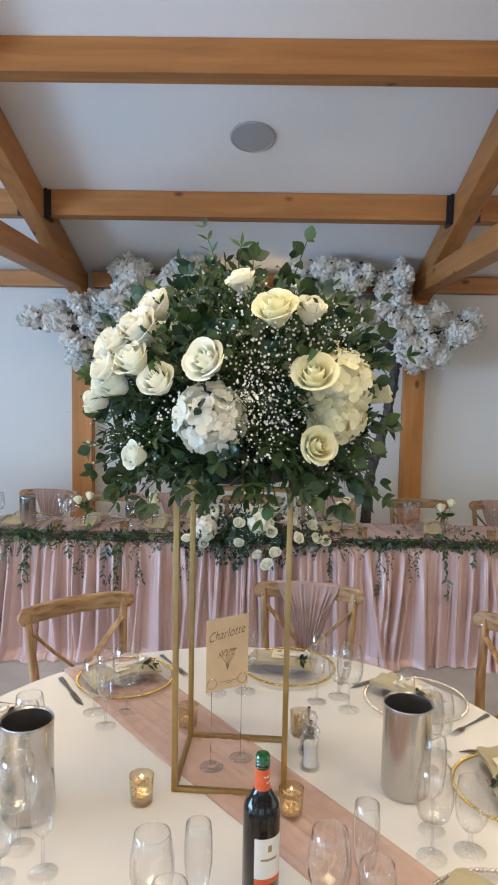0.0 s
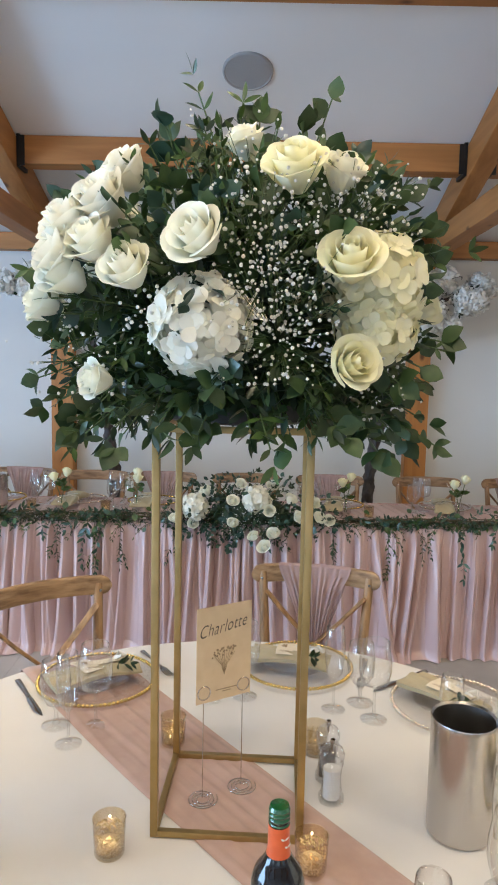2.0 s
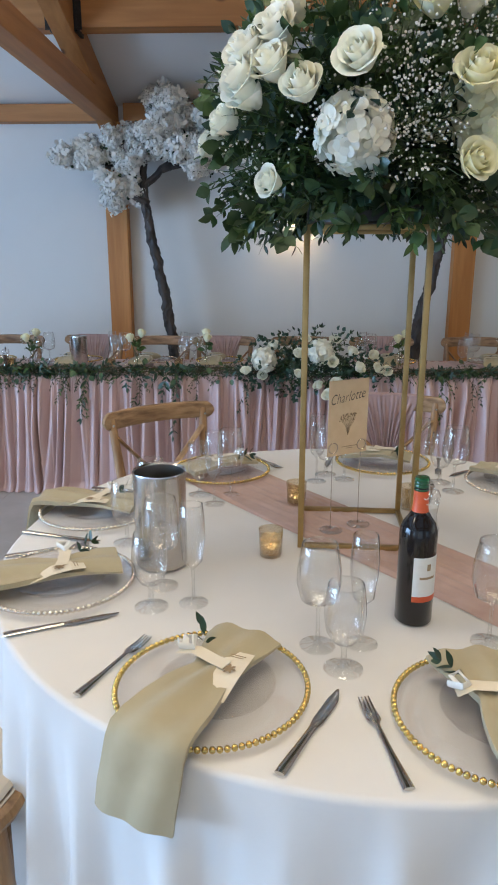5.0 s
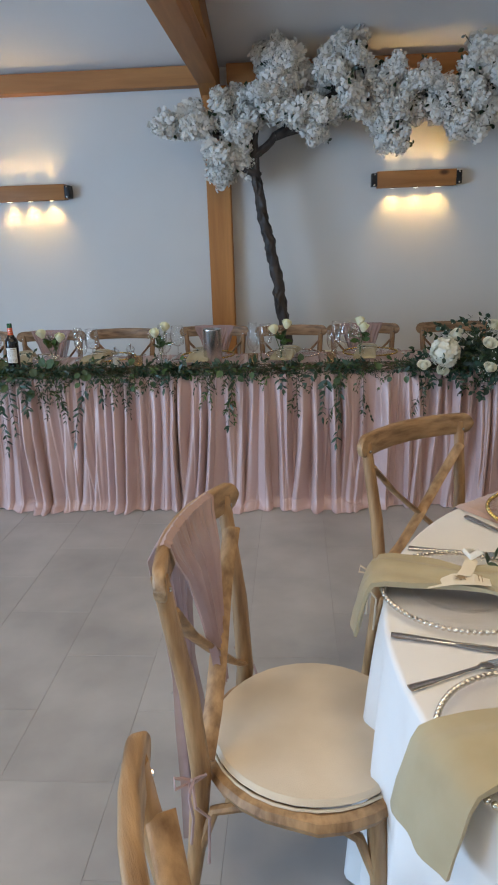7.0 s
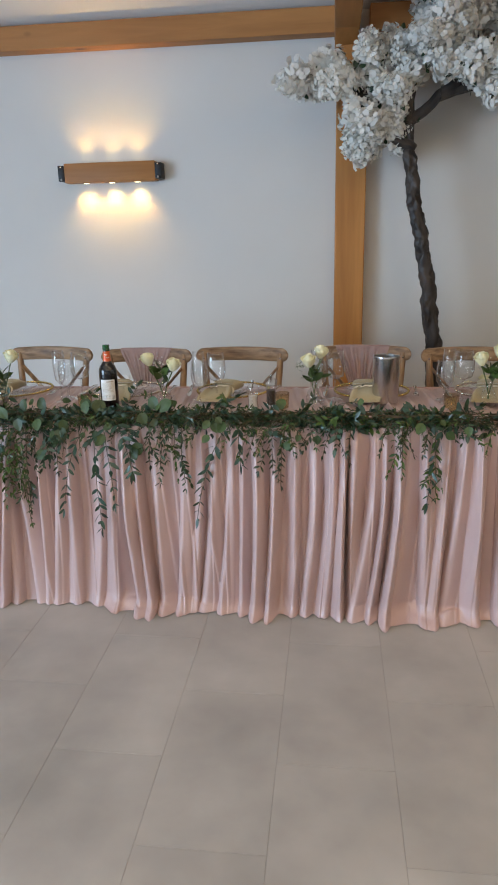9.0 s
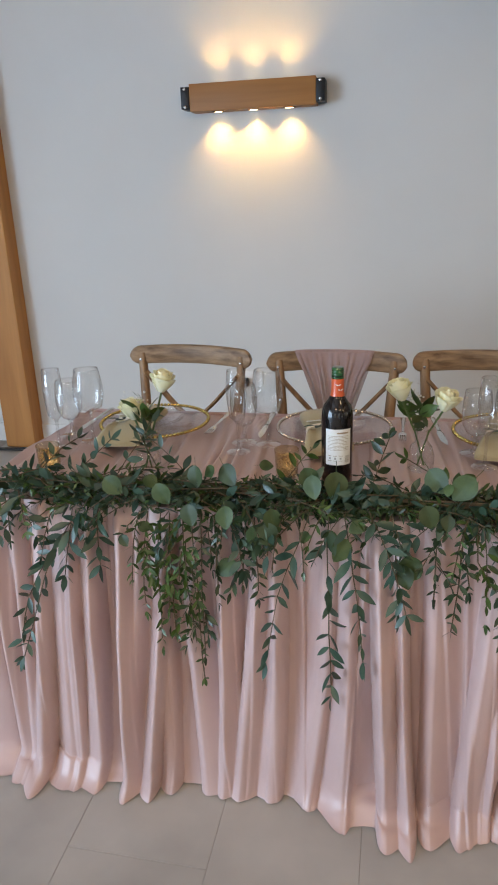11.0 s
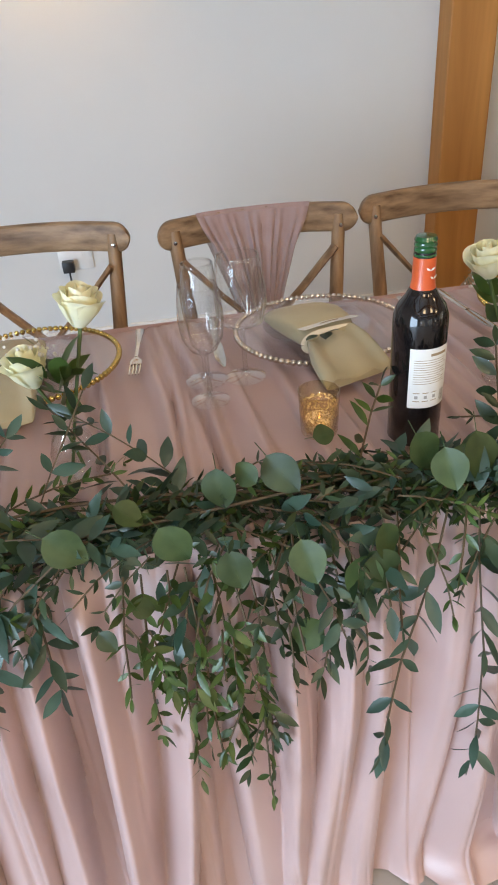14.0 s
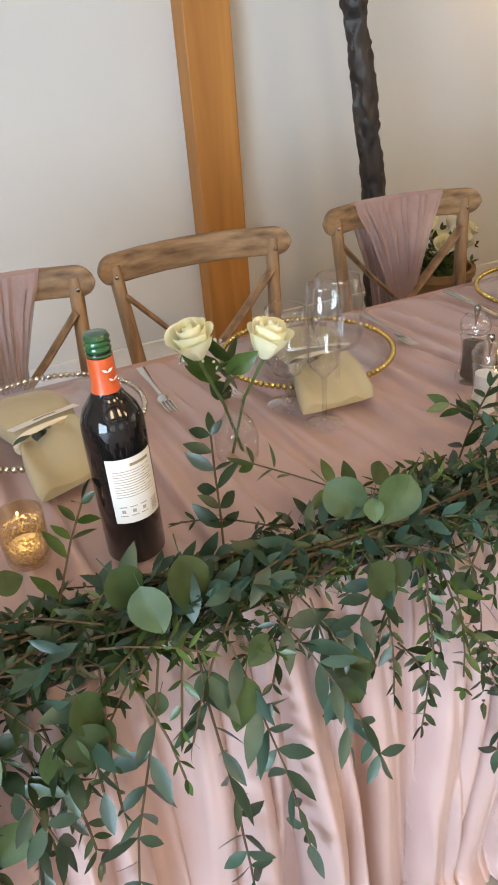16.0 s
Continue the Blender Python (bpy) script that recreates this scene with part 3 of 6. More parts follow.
def chair(m, label, group, draped=False, tie=False, seed=0, back=0.0, wood=CHAIR_WOOD, rail=RAIL_WOOD):
    """A cross-back chair; the sitter looks along +y."""
    c = thing("crossback_chair", m, label, "chair", group)
    part("seat_frame", Build().tube([(0.222 * math.cos(a) * (1.05 if math.sin(a) > 0 else 1.0), 0.224 * math.sin(a) + 0.01, 0.413) for a in [2 * math.pi * k / 28 for k in range(29)]], 0.021, 8), wood, c)
    rim = [(0.001, 0.0), (0.19, 0.0), (0.214, 0.004), (0.222, 0.014), (0.214, 0.024), (0.17, 0.03), (0.001, 0.032)]
    cu = part("cushion", Build().lathe(rim, 36, pose(0, 0.012, 0.43) @ Matrix.Diagonal((1.0, 0.99, 1, 1))), CUSHION, c, "cream seat pad")
    part("piping", Build().tube([(0.223 * math.cos(a), 0.221 * math.sin(a) + 0.012, 0.435) for a in [2 * math.pi * k / 32 for k in range(33)]], 0.0035, 5), CUSHION, cu)
    for s in (-1, 1):
        part("front_leg", Build().tube([(s * 0.165, 0.16, 0.42), (s * 0.172, 0.172, 0.22), (s * 0.18, 0.185, 0.0)], [0.021, 0.019, 0.014], 10), wood, c)
        part("back_post", Build().tube([(s * 0.182, -0.245, 0.0), (s * 0.178, -0.205, 0.25), (s * 0.176, -0.186, 0.44), (s * 0.187, -0.197, 0.62), (s * 0.2, -0.224, 0.8), (s * 0.204, -0.232, 0.862)], [0.014, 0.019, 0.021, 0.019, 0.017, 0.017], 10), wood, c)
        x = [(s * 0.19, -0.215, 0.79), (s * 0.1, -0.214, 0.69), (0.0, -0.2, 0.595), (-s * 0.09, -0.19, 0.515), (-s * 0.165, -0.187, 0.46)]
        part("cross_slat", Build().tube([(p[0], p[1] - s * 0.006, p[2]) for p in x], 0.02, 8, flat=0.36), wood, c)
        part("side_bow", Build().tube([(s * 0.18, -0.2, 0.24), (s * 0.186, -0.16, 0.36), (s * 0.187, -0.07, 0.395), (s * 0.186, 0.06, 0.395), (s * 0.18, 0.13, 0.35), (s * 0.174, 0.168, 0.24)], 0.011, 8), wood, c)
        part("rivet", Build().lathe([(0.001, -0.004), (0.005, -0.003), (0.006, 0.002)], 8, pose(s * 0.204, -0.214, 0.838, 90)), CUTLERY, c, "small metal rivet")
    part("front_bow", Build().tube([(-0.168, 0.176, 0.24), (-0.14, 0.178, 0.35), (-0.07, 0.18, 0.395), (0.07, 0.18, 0.395), (0.14, 0.178, 0.35), (0.168, 0.176, 0.24)], 0.011, 8), wood, c)
    # wide curved top rail with rounded ends
    b, half, hh, tt = Build(), 0.245, 0.035, 0.0125
    xs = [-half + hh * (1 - math.cos(a)) for a in [math.pi / 2 * k / 6 for k in range(7)]]
    xs = xs + [-0.14, -0.07, 0.0, 0.07, 0.14] + [-x for x in xs[::-1]]
    n, m8 = len(xs), 12
    for x in xs:
        u = x / half
        e = max(0.0, abs(x) - (half - hh)) / hh
        h = max(hh * math.sqrt(max(1 - e * e, 0)), 0.003)
        y, zc = -0.266 + 0.05 * u * u, 0.853 + 0.004 * (1 - u * u)
        r = min(0.006, h * 0.6)
        ring = [(-tt, -h + r), (-tt + r * 0.4, -h + r * 0.3), (-tt + r, -h), (tt - r, -h), (tt - r * 0.4, -h + r * 0.3), (tt, -h + r), (tt, h - r), (tt - r * 0.4, h - r * 0.3), (tt - r, h), (-tt + r, h), (-tt + r * 0.4, h - r * 0.3), (-tt, h - r)]
        b.v += [(x, y + p, zc + d) for p, d in ring]
    for i in range(n - 1):
        b.f += [(i * m8 + k, i * m8 + (k + 1) % m8, (i + 1) * m8 + (k + 1) % m8, (i + 1) * m8 + k) for k in range(m8)]
    b.f += [tuple(range(m8))[::-1], tuple((n - 1) * m8 + k for k in range(m8))]
    part("top_rail", b, rail, c)
    if draped:
        part("chair_drape", drape_build(seed), BLUSH_SHEER, c, "dusky pink chiffon drape gathered over the rail")
        r, b = random.Random(seed), Build()
        for k in range(9):
            way = Vector((r.uniform(-1, 1), -0.6, r.uniform(-0.9, 0.6)))
            leaf_into(b, Vector((r.uniform(-0.02, 0.02), -0.272, 0.52 + r.uniform(-0.03, 0.03))), way, Vector((0, -1, 0.4)), r.uniform(0.03, 0.05), 0.02)
        part("leaf_sprig", b, LEAF_DARK, c, "small green sprig tied to the drape")
    if tie:
        for s in (-1, 1):
            b = Build()
            for q in (0, 1):
                b.tube([(s * 0.19, -0.17, 0.452), (s * 0.205, -0.195, 0.445 - 0.01 * q), (s * (0.215 + 0.02 * q), -0.2 + 0.02 * q, 0.41), (s * (0.225 - 0.01 * q), -0.19 + 0.03 * q, 0.37), (s * 0.22, -0.2 + 0.035 * q, 0.3 - 0.04 * q)], 0.0035, 5)
                b.tube([(s * 0.205, -0.198, 0.445), (s * 0.225, -0.185 - 0.04 * q, 0.462), (s * 0.235, -0.19 - 0.03 * q, 0.445), (s * 0.207, -0.2, 0.44)], 0.0035, 5)
            part("tie", b, BLUSH_SHEER if draped else CUSHION, c, "pink tie of the seat pad")
    if back:
        for ob in c.children:
            for v in ob.data.vertices:
                v.co.z += back * min(max((v.co.z - 0.46) / 0.36, 0), 1)
    return c


TABLE = Vector((0.1, -4.93, 0.0))


def round_pose(angle, r, turn=0.0, z=0.0):
    """A pose at a round table: +y looks to the middle."""
    a = radians(angle)
    return pose(TABLE.x + r * math.cos(a), TABLE.y + r * math.sin(a), z, 0, 0, angle + 90 + turn)


chair(round_pose(77, 1.07, 3), "limed oak cross-back chair with dusky pink drape at the round table", "chairs round the table", True, False, 1)
chair(round_pose(124, 0.98, 2), "limed oak cross-back chair with cream pad at the round table", "chairs round the table", False, True, 2)
chair(pose(-0.944, -4.785, 0, 0, 0, 259.4), "limed oak cross-back chair draped with pink chiffon, pad tied on", "chairs round the table", True, True, 3, 0.025)
chair(pose(-0.866, -5.458, 0, 0, 0, 294), "limed oak cross-back chair with cream tied seat pad", "chairs round the table", False, True, 4)
chair(round_pose(36.5, 1.12, 0), "limed oak cross-back chair with cream pad at the round table", "chairs round the table", False, True, 5)
HEAD_CHAIRS = ((-3.235, -1.52, -7, 0), (-2.655, -1.59, 0, 1), (-2.158, -1.565, -3, 0), (-1.535, -1.53, -5, 1), (-0.985, -1.6, 0, 0), (-0.5, -1.6, 0, 1),
               (0.1, -1.6, 0, 0), (0.7, -1.6, 1, 1), (1.39, -1.6, 0, 0), (2.03, -1.6, 0, 1), (2.6, -1.6, 0, 0), (3.15, -1.6, 0, 1))
for i, (x, y, turn, dr) in enumerate(HEAD_CHAIRS):
    lab = "weathered oak cross-back chair with dusky pink drape behind the long table" if dr else "plain weathered oak cross-back chair behind the long table"
    chair(pose(x, y, 0, 0, 0, 180 + turn), lab, "chairs behind the long table", bool(dr), False, 10 + i, 0.0, WEATHERED, WEATHERED_RAIL)


# ---- tables and cloths ----
HT_L, HT_R, HT_F, HT_B, HT_Z = -3.46, 3.56, -2.39, -1.66, 0.748
for i, (x0, x1) in enumerate(((-3.42, -1.7), (-1.68, 0.04), (0.06, 1.78), (1.8, 3.52))):
    t = thing("trestle_table", pose((x0 + x1) / 2, (HT_F + HT_B) / 2, 0), "plain wooden trestle table hidden under a pink cloth", "table", "tables of the long table")
    part("tabletop", Build().box(0, 0, 0.725, x1 - x0, 0.62, 0.03), CHAIR_WOOD, t, bevel=0.003)
    for sx in (-1, 1):
        for sy in (-1, 1):
            part("leg", Build().box(sx * 0.7, sy * 0.26, 0.355, 0.04, 0.04, 0.71), BLACK_METAL, t, smooth=False)


def folds(s, seed, density):
    """Uneven pleats along an arc length: round crests and narrow valleys."""
    w = s * density + 1.3 * noise.noise((s * 1.3, seed, 0.0)) + 0.55 * noise.noise((s * 4.1, seed, 4.0))
    a = 0.75 + 0.5 * noise.noise((s * 2.9, seed + 9, 1.0))
    q = math.sin(math.pi * w)
    return (2.1 * (q * q + 0.012) ** 0.36 - 1.3) * a + 0.3 * math.sin(2 * math.pi * (w * 1.6 + 0.3)) * a


def pleat_list(seed, length, gaps, steep, gentle, heights):
    """Uneven knife pleats along a length: place, steep and gentle width, height, lean, bend, side, and where each is deepest."""
    r, out, s = random.Random(seed), [], -0.1
    while s < length + 0.1:
        s += r.uniform(*gaps) * r.choice((0.5, 1.0, 1.0, 1.4))
        out.append((s, r.uniform(*steep), r.uniform(*gentle), r.uniform(*heights), r.gauss(0, 0.035), r.gauss(0, 0.03), 1 if r.random() < 0.66 else -1, r.uniform(-0.4, 1.2)))
    return out


def pleat_height(table, keys, s, h):
    """Height of the cloth at s: rounded crests with one steep and one long side, meeting in creases."""
    best = 0.0
    for c, steep, gentle, a, lean, bend, side, deep in table[bisect(keys, s - 0.26):bisect(keys, s + 0.26)]:
        u = (s - c - lean * h - bend * h * h) * side
        t = -u / steep if u < 0 else u / (gentle * (1 + 0.4 * h))
        if t < 1:
            a *= 1 - 0.45 * min(abs(h - deep), 1)
            best = max(best, a * (math.sqrt(1 - t * t) if u < 0 else 0.32 + 0.32 * math.cos(math.pi * t) + 0.36 * (1 - t) ** 1.4))
    return best


def bisect(keys, x):
    lo, hi = 0, len(keys)
    while lo < hi:
        mid = (lo + hi) // 2
        lo, hi = (mid + 1, hi) if keys[mid] < x else (lo, mid)
    return lo


def head_cloth():
    b = Build()
    corner, top = 0.05, HT_Z + 0.006
    # outline: from the back at the left end, along the front, to the back at the right end
    pts = []
    pts += [(HT_L, HT_B - (HT_B - HT_F - corner) * i / 110, -1, 0) for i in range(110)]
    pts += [(HT_L + corner - corner * math.cos(a), HT_F + corner - corner * math.sin(a), -math.cos(a), -math.sin(a)) for a in [math.pi / 2 * k / 12 for k in range(12)]]
    n = 3400
    pts += [(HT_L + corner + (HT_R - HT_L - 2 * corner) * i / n, HT_F, 0, -1) for i in range(n)]
    pts += [(HT_R - corner + corner * math.sin(a), HT_F + corner - corner * math.cos(a), math.sin(a), -math.cos(a)) for a in [math.pi / 2 * k / 12 for k in range(12)]]
    pts += [(HT_R, HT_F + corner + (HT_B - HT_F - corner) * i / 110, 1, 0) for i in range(111)]
    arc = [0.0]
    for p, q in zip(pts, pts[1:]):
        arc.append(arc[-1] + math.hypot(q[0] - p[0], q[1] - p[1]))
    pleats = pleat_list(4, arc[-1], (0.036, 0.095), (0.014, 0.028), (0.026, 0.062), (0.05, 0.125))
    fine = pleat_list(9, arc[-1], (0.024, 0.065), (0.005, 0.009), (0.01, 0.026), (0.005, 0.015))
    pk, fk = [c[0] for c in pleats], [c[0] for c in fine]
    falls = [0.92 * k / 26 for k in range(27)] + [0.92 + 0.08 * k / 13 for k in range(1, 14)]

    def at(i, j):
        x, y, nx, ny = pts[i]
        s, h = arc[i], falls[j]
        slide = 0.06 * h * noise.noise((s * 0.8, 3.0, h * 0.4))
        g = pleat_height(pleats, pk, s + slide, h)
        f = pleat_height(fine, fk, s + slide, h)
        out = 0.006 + (0.4 + 0.6 * min(h * 2.5, 1)) * (1 - 0.35 * h * h) * g + f * (1 - 0.4 * h) + 0.03 * h * noise.noise((s * 1.1, 6.0, h * 0.7)) + 0.034 * h
        z = top * (1 - h) + 0.005
        # the cloth is a little too long: it breaks on the floor and lies there in loose heaps
        q = max(0.0, (h - 0.92) / 0.08)
        if q:
            heap = max(0.0, 0.2 + noise.noise((s * 1.9, 2.0, 4.0)))
            out += q * q * (0.006 + 0.16 * heap + 0.06 * g)
            crumple = max(0.0, 0.25 + noise.noise((s * 11.0, q * 1.6, 5.0))) * (0.004 + 0.065 * heap) * math.sin(math.pi * min(q * 0.9 + 0.1, 1))
            z = 0.08 * top * (1 - q) ** 1.25 + 0.005 + crumple
        if j == 0:
            out = 0.0
        elif j == 1:
            out *= 0.6
        return (x + nx * out, y + ny * out, z if j else top)

    b.grid(at, len(pts), len(falls))
    # the top, drawn into long folds from front to back, slightly askew
    nx, ny = 2300, 18
    ridge = pleat_list(21, HT_R - HT_L + 0.6, (0.03, 0.07), (0.008, 0.014), (0.02, 0.05), (0.018, 0.034))
    rk = [c[0] for c in ridge]

    def over(i, j):
        x, v = HT_L + (HT_R - HT_L) * i / (nx - 1), j / (ny - 1)
        y = HT_F + (HT_B - HT_F) * v
        s = 0.2 + (x - HT_L) + 0.1 * v + 0.05 * noise.noise((x * 0.9, v * 1.2, 7))
        fade = 0.85 + 0.5 * noise.noise((x * 5, v * 1.6, 9))
        rise = 0.003 + pleat_height(ridge, rk, s, v * 0.6) * fade
        rise = -0.012 + rise * min(1, 6 * v + 0.4, 8 * (1 - v) + 0.3)
        return (x, y, top + rise)

    b.grid(over, nx, ny)
    # the back hem
    b.grid(lambda i, j: (HT_L + (HT_R - HT_L) * i / 200, HT_B + 0.012 * (j > 0) + 0.006 * j * folds(i * 0.03, 8, 3.0), top - 0.12 * j), 201, 4)
    return b


cl = part("long_tablecloth", head_cloth(), BLUSH, sharp=80)
tagged(cl, "dusky pink satin cloth in deep pleats over the long table", "tablecloth")

rt = thing("round_table", Matrix.Translation(TABLE), "round banquet table under a floor-length white cloth", "table")
part("tabletop", Build().lathe([(0.001, 0.715), (0.89, 0.715), (0.893, 0.73), (0.89, 0.742), (0.001, 0.742)], 48), CHAIR_WOOD, rt)
for k in range(4):
    a = radians(45 + 90 * k)
    part("leg", Build().tube([(0.5 * math.cos(a), 0.5 * math.sin(a), 0.715), (0.55 * math.cos(a), 0.55 * math.sin(a), 0.0)], 0.018, 8), BLACK_METAL, rt)


def round_cloth():
    n, R = 420, 0.9
    b = Build()
    rings = [(R * k / 8, 0.0, 0.0) for k in range(1, 8)] + [(R - 0.012 + 0.012 * math.sin(a), 0.012 * (1 - math.cos(a)), 0.0) for a in [math.pi / 2 * k / 5 for k in range(6)]]
    rings += [(R, 0.012 + 0.722 * h, h) for h in [k / 16 for k in range(1, 17)]]

    def at(i, j):
        a = 2 * math.pi * i / n
        r, drop, h = rings[j]
        c, s = math.cos(a), math.sin(a)
        w = 1.5 - 2.6 * abs(math.sin(a * 16 + 2.4 * noise.noise((c * 1.6, s * 1.6, 3)))) ** 1.3 + 0.45 * math.sin(a * 47 + 2.5 * noise.noise((c * 2, s * 2, 8)))
        r += max(0.032 * w + 0.014, -0.012) * h ** 0.75
        return (r * c, r * s, 0.749 - drop + (0.0012 * noise.noise((r * c * 5, r * s * 5, 1)) if not h else 0))

    b.grid(at, n, len(rings), wrap=True)
    b.add([(0, 0, 0.749)] + [at(i, 0) for i in range(n)], [(0, i + 1, (i + 1) % n + 1) for i in range(n)])
    return b


rc = part("round_tablecloth", round_cloth(), WHITE_CLOTH, m=Matrix.Translation(TABLE), sharp=80)
tagged(rc, "white linen cloth hanging to the floor over the round table", "tablecloth")


def runner_build():
    b, L, W = Build(), 0.905, 0.125

    def at(i, j):
        v, u = i / 60 * 2 - 1, j / 48 * 2 - 1
        y = v * (L + 0.26)
        over = max(0, abs(y) - L)
        z = 0.7512 + 0.0035 * max(0, 1 - 3.2 * abs(noise.noise((u * 3.4 + 0.5 * v, v * 0.7, 2)))) + 0.002 * max(0, 1 - 3 * abs(noise.noise((u * 5 - v, v * 1.3, 8)))) - over
        yy = math.copysign(min(abs(y), L) + 0.012 * min(over * 20, 1) + 0.12 * over, y)
        wide = W * (1 + 0.08 * math.sin(v * 3))
        return (u * wide + 0.012 * noise.noise((v * 2, 5, 1)), yy, z)

    return b.grid(at, 61, 49)


ru = part("table_runner", runner_build(), RUNNER, m=pose(TABLE.x + 0.02, TABLE.y + 0.015, 0, 0, 0, 38.5), sharp=80)
tagged(ru, "blush chiffon runner laid across the white round table", "table runner")

# ---- leaves, flowers ----
def unit():
    return Vector((random.gauss(0, 1), random.gauss(0, 1), random.gauss(0, 1))).normalized()


def spray(leaves, stems, start, way, length, count, size, ratio, droop=0.0, spread=0.9, thick=0.0014):
    """A stem with leaves in pairs along it."""
    p, d = Vector(start), Vector(way).normalized()
    path, step = [p.copy()], length / count
    for i in range(count):
        d = (d + Vector((0, 0, -droop)) + unit() * 0.09).normalized()
        p = p + d * step
        path.append(p.copy())
        side = d.cross(unit()).normalized()
        for s in (-1, 1):
            if random.random() < 0.86:
                a = (d * (1 - spread * 0.45) + side * s * spread + unit() * 0.2).normalized()
                z = size * rnd(0.7, 1.2) * (1 - 0.35 * i / count)
                leaf_into(leaves, p, a, (unit() + Vector((0, -0.5, 0.9))).normalized(), z, z * ratio)
    leaf_into(leaves, p, d, unit(), size * 0.8, size * ratio * 0.8)
    if stems is not None:
        stems.tube(path[::2] if len(path) > 5 else path, thick, 4, cap=False)
    return path


def rose_mesh(name, mat, seed, rings=5, flare=1.0):
    """A rose head of radius about 1 that opens along +z: broad cupped petals that overlap like tiles, the outer ones rolled back."""
    r = random.Random(seed)
    b = Build()
    table = ((2, 0.13, 0.92, 0.0, 2.6), (3, 0.27, 0.95, 0.02, 2.4), (3, 0.47, 0.93, 0.09, 2.15), (4, 0.69, 0.84, 0.19, 1.9), (5, 0.88, 0.62, 0.3, 1.7))
    for ring, (num, rad, top, roll, close) in enumerate(table[:rings]):
        for k in range(num):
            mid = 2 * math.pi * k / num + ring * 0.8 + r.uniform(-0.2, 0.2)
            span = 2 * math.pi / num * r.uniform(0.72, 0.8)
            lean, rise, wave = r.uniform(-0.04, 0.06), r.uniform(0.94, 1.05), r.uniform(0, 6)
            base, n = len(b.v), 9
            for i in range(n):
                u = i / (n - 1) * 2 - 1
                for j in range(n):
                    v = j / (n - 1)
                    lip = max(0.0, v - 0.7) / 0.3
                    rr = rad * (0.3 + 0.7 * math.sin(min(v * close, 2.5))) * (1 + 0.09 * u) + lean * v
                    rr += flare * roll * lip * lip * (1 - 0.55 * u * u) + 0.015 * lip * math.sin(u * 4 + wave)
                    z = -0.62 + (top * rise + 0.62) * v * (1 - 0.17 * u * u * v) - flare * roll * 0.45 * lip * lip
                    a = mid + u * span * (0.5 + 0.5 * math.sin(math.pi * min(v + 0.1, 0.62)))
                    b.v.append((rr * math.cos(a), rr * math.sin(a), z))
            b.f += [(base + i * n + j, base + (i + 1) * n + j, base + (i + 1) * n + j + 1, base + i * n + j + 1) for i in range(n - 1) for j in range(n - 1)]
    return b.mesh(name, mat)


def hydrangea_mesh(name, mat, seed, florets=80):
    """A mophead of broad four-petalled florets that overlap, radius about 1."""
    r = random.Random(seed)
    b = Build()
    b.ball(0, 0, 0, 0.78, 6, 10)
    for k in range(florets):
        z = 1 - 1.75 * (k + 0.5) / florets
        a = k * 2.39996
        q = math.sqrt(max(1 - z * z, 0))
        n = Vector((q * math.cos(a), q * math.sin(a), z))
        n = (n + Vector((r.gauss(0, 0.17), r.gauss(0, 0.17), r.gauss(0, 0.17)))).normalized()
        c = n * r.uniform(0.8, 1.02)
        t = n.orthogonal().normalized()
        turn = r.uniform(0, 1.5)
        for i in range(4):
            d = Matrix.Rotation(turn + i * math.pi / 2 + r.uniform(-0.15, 0.15), 3, n) @ t
            e = n.cross(d)
            s = r.uniform(0.24, 0.35)
            up = n * s * r.uniform(-0.1, 0.55)
            base = len(b.v)
            for u, w, h in ((0, 0.1, 0), (0, -0.1, 0), (0.3, -0.4, 0.35), (0.3, 0.4, 0.35), (0.66, -0.55, 0.8), (0.66, 0.55, 0.8), (0.95, -0.36, 1.0), (0.95, 0.36, 1.0), (1.08, 0, 0.85), (0.6, 0, 0.5)):
                p = c + d * u * s + e * w * s + up * h
                b.v.append((p.x, p.y, p.z))
            b.f += [tuple(base + q for q in f) for f in ((0, 1, 2, 9), (0, 9, 3), (9, 2, 4), (3, 9, 5), (9, 4, 6, 8), (5, 9, 8, 7))]
    return b.mesh(name, mat)


def bloom_mesh(name, mat, seed, petals=170):
    """A loose pompom of thin blossom petals, radius about 1."""
    r = random.Random(seed)
    b = Build()
    for k in range(petals):
        z = 1 - 2 * (k + 0.5) / petals
        a = k * 2.39996 + r.uniform(-0.3, 0.3)
        q = math.sqrt(max(1 - z * z, 0))
        n = Vector((q * math.cos(a), q * math.sin(a), z))
        c = n * r.uniform(0.45, 1.05)
        t = (n.orthogonal().normalized() + Vector((r.uniform(-1, 1), r.uniform(-1, 1), r.uniform(-1, 1)))).normalized()
        e = n.cross(t).normalized()
        t = e.cross(n)
        s = r.uniform(0.24, 0.4)
        base = len(b.v)
        up = n * r.uniform(0.05, 0.4)
        for u, w, h in ((-0.2, 0, 0), (0.3, -0.6, 0.5), (0.4, 0.6, 0.5), (1.0, -0.35, 1), (1.05, 0.4, 1)):
            p = c + t * u * s + e * w * s + up * h
            b.v.append((p.x, p.y, p.z))
        b.f += [(base, base + 1, base + 2), (base + 1, base + 3, base + 4, base + 2)]
    return b.mesh(name, mat)


